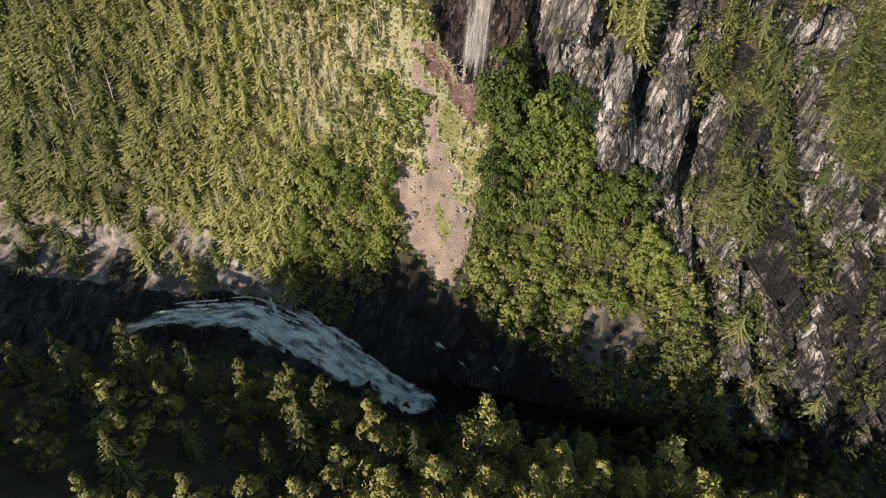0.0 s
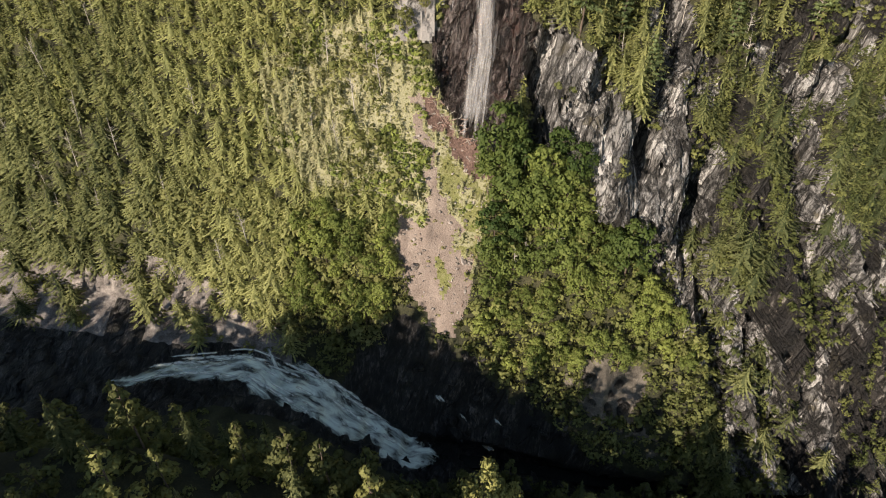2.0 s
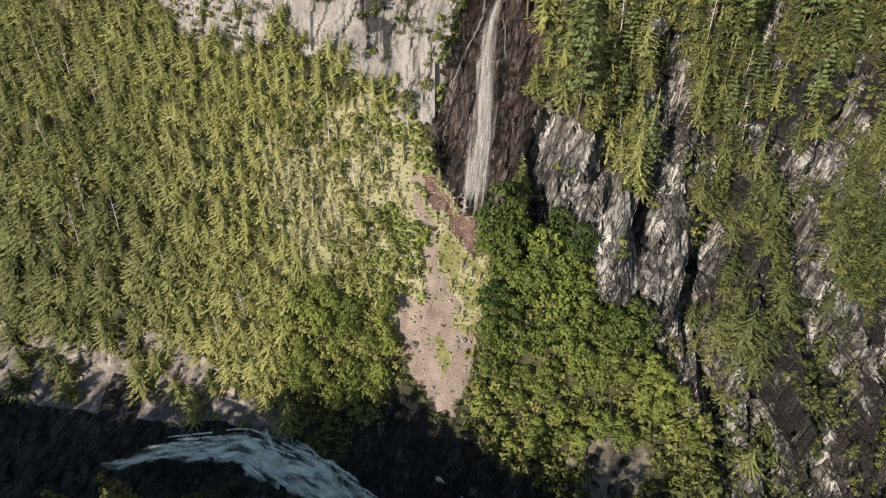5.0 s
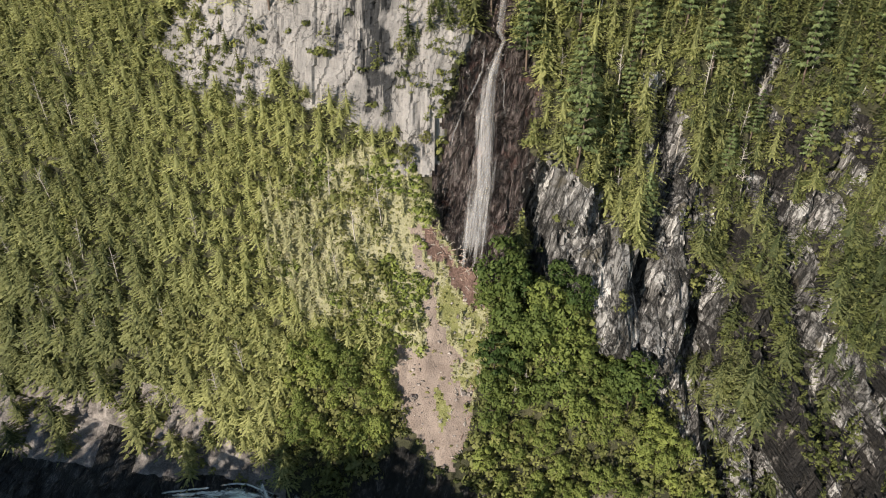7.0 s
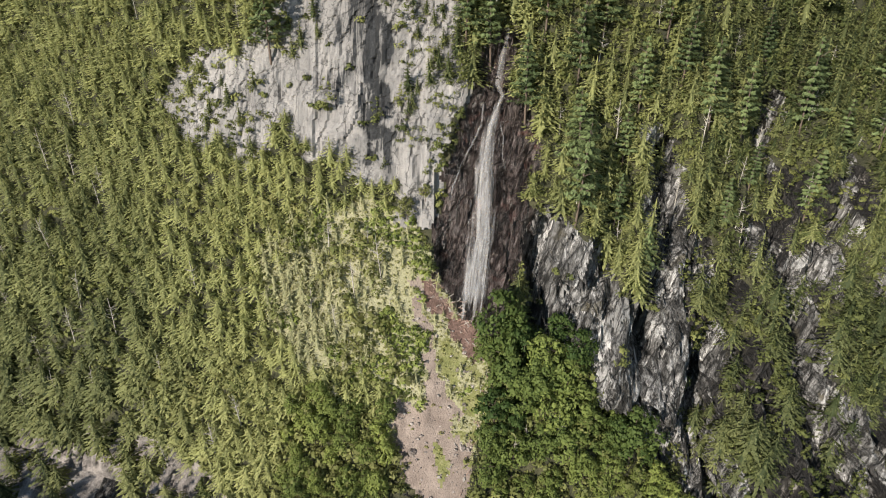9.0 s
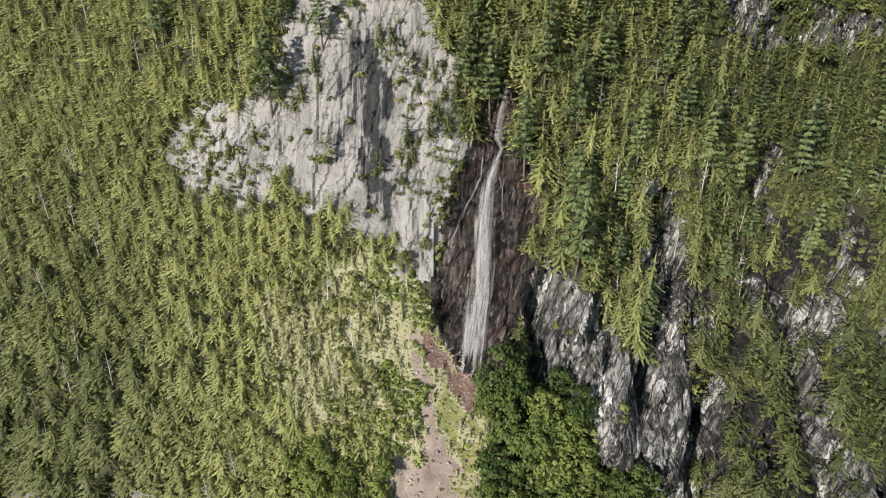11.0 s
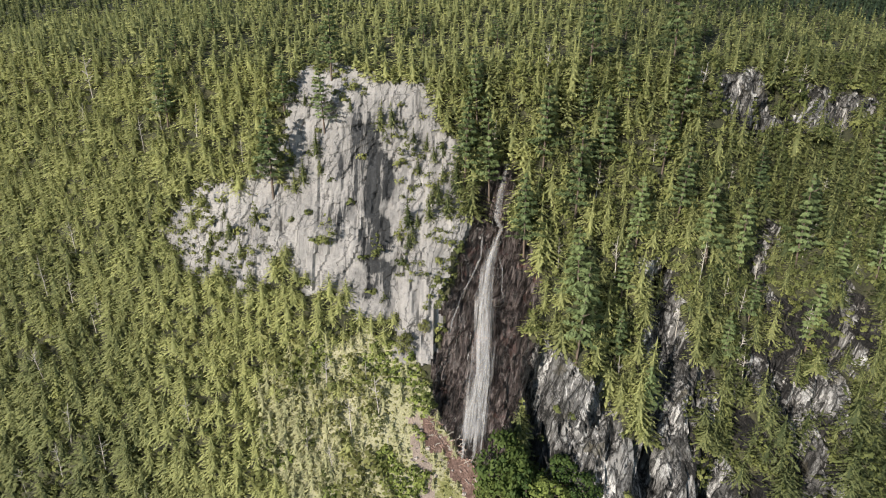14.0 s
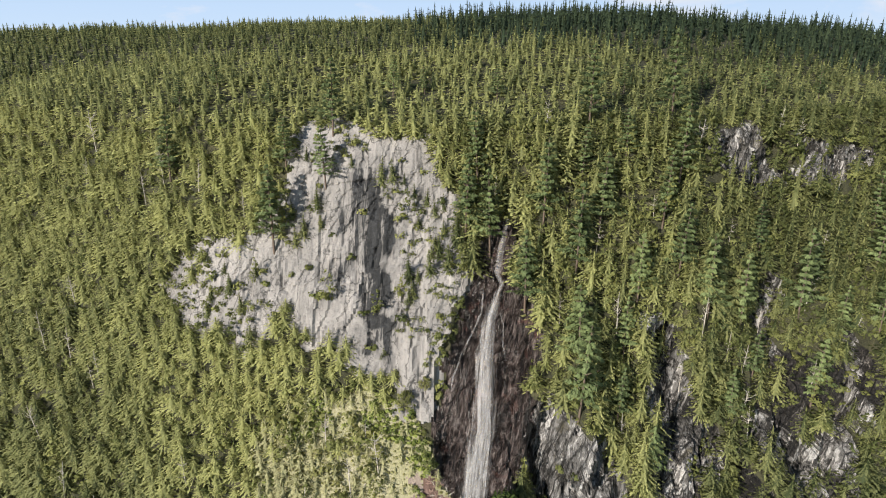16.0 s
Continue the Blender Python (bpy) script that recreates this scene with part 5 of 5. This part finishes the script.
def down_face(line, off, step=1.2):
    """Points that run down the face along a line (x, z), standing off it; water leaps over hollows."""
    out = []
    for (x0, z0), (x1, z1) in zip(line, line[1:]):
        n = max(2, int(abs(z1 - z0) / step))
        for k in range(n):
            s = k / n
            out.append(on_face(x0 + (x1 - x0) * s, z0 + (z1 - z0) * s) + OUT * off)
    out.append(on_face(*line[-1]) + OUT * off)
    for _ in range(3):
        for k in range(1, len(out) - 1):
            mid = (out[k - 1] + out[k + 1]) / 2
            if mid.y < out[k].y:
                out[k] = Vector((out[k].x, mid.y, out[k].z))
            else:
                out[k] = Vector((out[k].x, 0.5 * out[k].y + 0.5 * mid.y - 0.1, out[k].z))
    return out


waterfall = new("waterfall")
waterfall.location = on_face(5, 36)
tagged(waterfall, "thin white waterfall fanning down a dark wet cliff", "waterfall")


def wet(name, me, parent, label=""):
    ob = new(name, me)
    ob.parent = parent
    ob.matrix_parent_inverse = Matrix.Translation(-parent.location)
    return tagged(ob, label)


top_line = [(15.2, 96), (14.4, 92.6), (13.2, 87), (12.6, 83.4), (13.8, 81.6), (12.6, 79)]
p = down_face(top_line, 0.5)
wet("upper_cascade", ribbon("upper_cascade", p, np.interp(np.arange(len(p)), [0, len(p) * 0.6, len(p) - 1], [1.0, 2.8, 1.0]), 6, VEIL, 0.25, 2, 0.3), waterfall, "broken white cascade above the drop")
main_line = [(13.0, 85), (13.6, 81.6), (12.2, 78), (10.9, 75), (9.9, 69.7), (9.5, 62), (8.7, 53), (7.3, 44.5), (6.3, 38), (5.8, 35.5)]
p = down_face(main_line, 0.7)
n = len(p)
wet("main_fall", ribbon("main_fall", p, np.interp(np.arange(n), [0, n * 0.12, n * 0.35, n * 0.7, n - 1], [1.2, 3.4, 6.6, 8.4, 9.2]), 20, VEIL, 0.7, 3, 0.4, None, 0.9), waterfall, "misty white veil of falling water")
wet("inner_veil", ribbon("inner_veil", [q + OUT * 0.35 for q in p], np.interp(np.arange(n), [0, n * 0.12, n * 0.35, n * 0.7, n - 1], [0.9, 2.2, 4.2, 5.2, 5.8]), 12, VEIL, 0.4, 3, 0.3, None, 0.9), waterfall)
for k in range(14):
    a, b = rs.uniform(-1, 1), rs.choice([rs.uniform(0.0, 0.6), rs.uniform(0.6, 0.8)])
    e = min(1.0, b + rs.uniform(0.2, 0.5))
    lane = []
    for s in np.linspace(b, e, 7):
        q = p[int(s * (n - 1))]
        half = float(np.interp(s, [0, 0.12, 0.35, 0.7, 1], [0.3, 0.8, 1.9, 2.4, 2.3]))
        lane.append(q + Vector((a * half + rs.uniform(-0.12, 0.12), 0, 0)) + OUT * 0.75)
    wet("water_strand", ribbon("water_strand", lane, [0.1] + [rs.uniform(0.4, 0.9)] * 5 + [0.1], 4, STRAND, 0.05, 2, 0.0, None, 0.5), waterfall)
for line, w in (([(9.6, 82), (8.8, 76), (7.3, 73), (6.0, 71), (4.1, 67.5), (2.2, 64), (1.6, 60)], 0.7), ([(13.0, 77), (14.0, 73), (13.8, 69), (14.6, 65)], 0.4)):
    p2 = down_face(line, 0.45)
    wet("side_trickle", ribbon("side_trickle", p2, np.interp(np.arange(len(p2)), [0, len(p2) * 0.4, len(p2) - 1], [w, w * 1.4, w * 0.5]), 4, STRAND, 0.08, 2, 0.0, None, 0.6), waterfall, "thin trickle beside the fall")

low = [(-76, 93, -4.9), (-70, 95, -5.4), (-62.7, 98.2, -6), (-53, 100, -7), (-45.7, 101, -8), (-37.9, 99.3, -11), (-30, 97.6, -15), (-22.3, 95.8, -20), (-13, 93.6, -26.6), (-8.9, 93.1, -28)]
lower_fall = new("river_cascade")
lower_fall.location = low[4]
tagged(lower_fall, "broad white cascade pouring down the shaded gorge", "waterfall")
ACROSS = Vector((0.2, 0.85, 0.45))
run = [(*q, w) for q, w in zip(low + [(-3, 91.5, -29.2), (1, 90.5, -29.8)], [2.4, 3.6, 5.0, 6.8, 10.5, 14.5, 18.0, 20.0, 18.5, 13, 7, 2.5])]
for _ in range(2):
    run = [run[0]] + [tuple(a * w + b * (1 - w) for a, b in zip(p, q)) for p, q in zip(run, run[1:]) for w in (0.75, 0.25)] + [run[-1]]
wet("chute", ribbon("chute", [Vector(q[:3]) + Vector((0, 0, 1.0)) + ACROSS * (0.5 * math.sin(k * 0.8)) for k, q in enumerate(run)], [q[3] * (1 + 0.12 * math.sin(k * 1.7)) for k, q in enumerate(run)], 24, CHUTE, 0.8, 2, 1.8, ACROSS, 0.9), lower_fall, "churning pale green-white water")
for k in range(18):
    a, b = rs.uniform(-0.75, 0.95), rs.uniform(0.1, 0.75)
    lane = []
    for s in np.linspace(b, min(1, b + rs.uniform(0.12, 0.3)), 7):
        f = s * (len(low) - 1)
        i = min(int(f), len(low) - 2)
        q = Vector(low[i]).lerp(Vector(low[i + 1]), f - i)
        half = float(np.interp(f, [0, 3, 6, 8, 9], [0.9, 3.0, 6.0, 6.2, 5.0]))
        lane.append(q + ACROSS * (a * half + 0.5 * math.sin(9 * s + k)) + Vector((0, 0, 2.4)))
    wet("foam_strand", ribbon("foam_strand", lane, [0.3] + [rs.uniform(0.6, 1.9)] * 5 + [0.3], 4, FOAM, 0.1, 2, 0.3, ACROSS, 0.6), lower_fall)
for pts_ in ([(-41, 105, -4.5), (-40.3, 103.5, -5.6), (-39, 102, -8.2), (-38, 101, -9.5)], [(-33, 103.5, -8), (-30, 102.5, -10.5), (-27, 101, -13)]):
    wet("side_chute", ribbon("side_chute", [Vector(q) + Vector((0, 0, 1.0)) for q in pts_], [0.8, 1.6, 2.6, 3.0][: len(pts_)], 5, FOAM, 0.3, 4, 0.5, (0.9, 0.3, 0.1), 0.4), lower_fall)
gx = np.linspace(-10, 150, 60)
gy_, gz_ = gorge(gx)
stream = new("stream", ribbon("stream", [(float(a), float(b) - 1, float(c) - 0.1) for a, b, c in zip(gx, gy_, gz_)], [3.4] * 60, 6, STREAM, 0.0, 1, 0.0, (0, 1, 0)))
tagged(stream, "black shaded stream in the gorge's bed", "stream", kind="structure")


def on_bed(x, y):
    """The point of the gorge's bed and lower slope at x and about the distance y."""
    col = SHEET[int(np.searchsorted(XS, x)), NA - 8 : D0 + 60]
    return Vector(col[int(np.argmin(np.abs(col[:, 1] - y)))].tolist())


for x, y, w in ((-1.5, 99.6, 2.4), (4.5, 98, 1.5), (10.5, 96.3, 3.2), (12.5, 97.2, 1.8)):
    p = on_bed(x, y) + Vector((0, -0.4, 0.7))
    ob = new("rapid", ribbon("rapid", [p + Vector((-w / 2, 0.4, 0.3)), p, p + Vector((w * 0.3, -0.4, -0.4)), p + Vector((w / 2, -0.8, -0.9))], [0.7, w * 0.95, w * 0.7, 0.4], 6, FOAM, 0.3, 3, 0.6, (0.1, 0.9, 0.5), 0.2))
    tagged(ob, "small patch of white rapids between dark rocks", "rapids", "rapids")

# ---- stones and logs ----
def stone_mesh(name, seed, mat):
    bm = bmesh.new()
    bmesh.ops.create_icosphere(bm, subdivisions=2, radius=1)
    for v in bm.verts:
        n = noise.noise(v.co * 1.1 + Vector((seed * 7.1, 0, 0)))
        v.co *= 1 + 0.45 * n
        v.co = Vector((round(v.co.x * 2.4) / 2.4 * 0.35 + v.co.x * 0.65, v.co.y * 0.8, v.co.z * 0.6))
    me = bpy.data.meshes.new(name)
    bm.to_mesh(me)
    bm.free()
    me.materials.append(mat)
    return me


STONES = {"pale": [stone_mesh("boulder", k, STONE) for k in range(5)], "dark": [stone_mesh("boulder", k + 5, BED_ROCK) for k in range(5)]}


def boulder(p, size, label, group, kind="pale"):
    ob = new("boulder", STONES[kind][rs.randrange(5)])
    ob.matrix_basis = pose(p.x, p.y, p.z, rs.uniform(-30, 30), rs.uniform(-30, 30), rs.uniform(0, 360))
    ob.scale = [size * rs.uniform(0.8, 1.2) for _ in range(3)]
    tagged(ob, label, "rock", group)


boulder(on_face(-6.7, 12.3), 1.25, "large pale boulder lying on the scree", "scree boulders")
for x, z, size in ((4.6, 13.6, 1.3), (5.8, 13.0, 0.9), (5.0, 21.5, 0.8), (6.6, 25.0, 0.7), (3.4, 28.0, 0.6)):
    boulder(on_face(x, z), size, "pale slab of rock beside the scree", "scree boulders")
for _ in range(230):
    z = rs.uniform(-2, 40)
    x = rs.uniform(-12, 9)
    if inside(SCREE, np.array([x]), np.array([z]))[0] or inside(GRASS, np.array([x]), np.array([z]))[0]:
        boulder(on_face(x, z), rs.choice([0.18, 0.2, 0.25, 0.3, 0.4, 0.55]), "small pale stone on the scree slope", "scree boulders")
for _ in range(60):
    x = rs.uniform(-6, 60)
    y = float(gorge(np.array([x]))[0][0])
    boulder(on_bed(x, y + rs.uniform(0, 10)) + Vector((0, -0.1, 0.15)), rs.uniform(0.5, 1.9), "dark boulder in the gorge, its colour deepened for shade", "gorge boulders", "dark")


def log_mesh(name, mat):
    l = rs.uniform(0.7, 1.9)
    parts = [limb_arrays([(-l / 2, 0, 0), (0, rs.uniform(-0.15, 0.15), 0.08), (l / 2, 0, 0)], 0.09, 0.05, 6)]
    for _ in range(3):
        x, a = rs.uniform(-0.3, 0.5) * l, rs.uniform(0, 6.28)
        parts.append(limb_arrays([(x, 0, 0), (x + 0.3, 0.4 * math.cos(a), 0.4 * abs(math.sin(a)))], 0.05, 0.02, 4))
    me = mesh_from(name, *joined(parts), True)
    me.materials.append(mat)
    return me


LOGS = {"red": [log_mesh("fallen_log", RED_WOOD) for _ in range(4)], "pale": [log_mesh("fallen_log", DEAD_WOOD) for _ in range(4)]}


def fallen_log(x, z, colour, turn, label):
    p = on_face(x, z) + OUT * 0.25
    ob = new("fallen_log", LOGS[colour][rs.randrange(4)])
    ob.matrix_basis = Matrix.Translation(p) @ Euler((radians(60), 0, 0)).to_matrix().to_4x4() @ pose(0, 0, 0, 0, rs.uniform(-8, 8), turn)
    tagged(ob, label, "log", "fallen logs")


for _ in range(80):
    s = rs.random()
    fallen_log(-3 + 14 * s + rs.uniform(-1.5, 1.5), 44 - 13 * s + rs.uniform(-2.5, 2.5), rs.choice(["red", "red", "pale"]), rs.uniform(-70, 40), "broken weathered log below the waterfall")
for _ in range(26):
    s = rs.random()
    fallen_log(10 - 6 * s + rs.uniform(-0.8, 0.8), 28 - 27 * s, rs.choice(["red", "pale", "red"]), rs.uniform(50, 120), "weathered driftwood along the scree's edge")
for x, z, turn in ((-17, 44, 60), (-20, 40, 80), (-14, 50, 100), (-24, 47, 30), (-12, 41, 85), (3, 14, -60), (2, 10, 70), (-92, -2, -12), (-88, -3, -10), (-22, 14, 40), (-18, 20, -30), (50, 60, 80)):
    fallen_log(x, z, "pale", turn, "bleached fallen log on the open slope")

# ---- the sky behind the ridge ----
SKY = bpy.data.materials.new("sky_glow")
SKY.use_nodes = True
t = SKY.node_tree
t.nodes.remove(t.nodes["Principled BSDF"])
glow = t.nodes.new("ShaderNodeEmission")
at = where(t, 0.0, 0.0, 1.0)
sep = t.nodes.new("ShaderNodeSeparateXYZ")
t.links.new(at, sep.inputs[0])
rng_node = t.nodes.new("ShaderNodeMapRange")
rng_node.inputs["From Min"].default_value, rng_node.inputs["From Max"].default_value = 100, 900
t.links.new(sep.outputs["Z"], rng_node.inputs["Value"])
blue = ramp(t, rng_node.outputs[0], [(0.0, (0.60, 0.76, 0.95)), (1.0, (0.36, 0.57, 0.90))])
cloud = ramp(t, grain(t, where(t, 0.0011, 0.0011, 0.0030), 1.0, 6, 0.55, 0.3), [(0.56, (0, 0, 0)), (0.70, (1, 1, 1))])
t.links.new(mixed(t, cloud, blue, (0.80, 0.82, 0.88)), glow.inputs["Color"])
glow.inputs["Strength"].default_value = 0.55
t.links.new(glow.outputs[0], t.nodes["Material Output"].inputs[0])
a = np.linspace(-1.0, 1.0, 25)
rim = np.stack([3900 * np.sin(a), 3900 * np.cos(a), a * 0], 1)
v = np.concatenate([rim + (0, 0, -300), rim + (0, 0, 1000)])
f = np.array([(k, k + 1, 26 + k, 25 + k) for k in range(24)])
me = mesh_from("sky_backdrop", v, f, True)
me.materials.append(SKY)
tagged(new("sky_backdrop", me), "pale blue sky with thin white cloud", "sky", kind="structure")
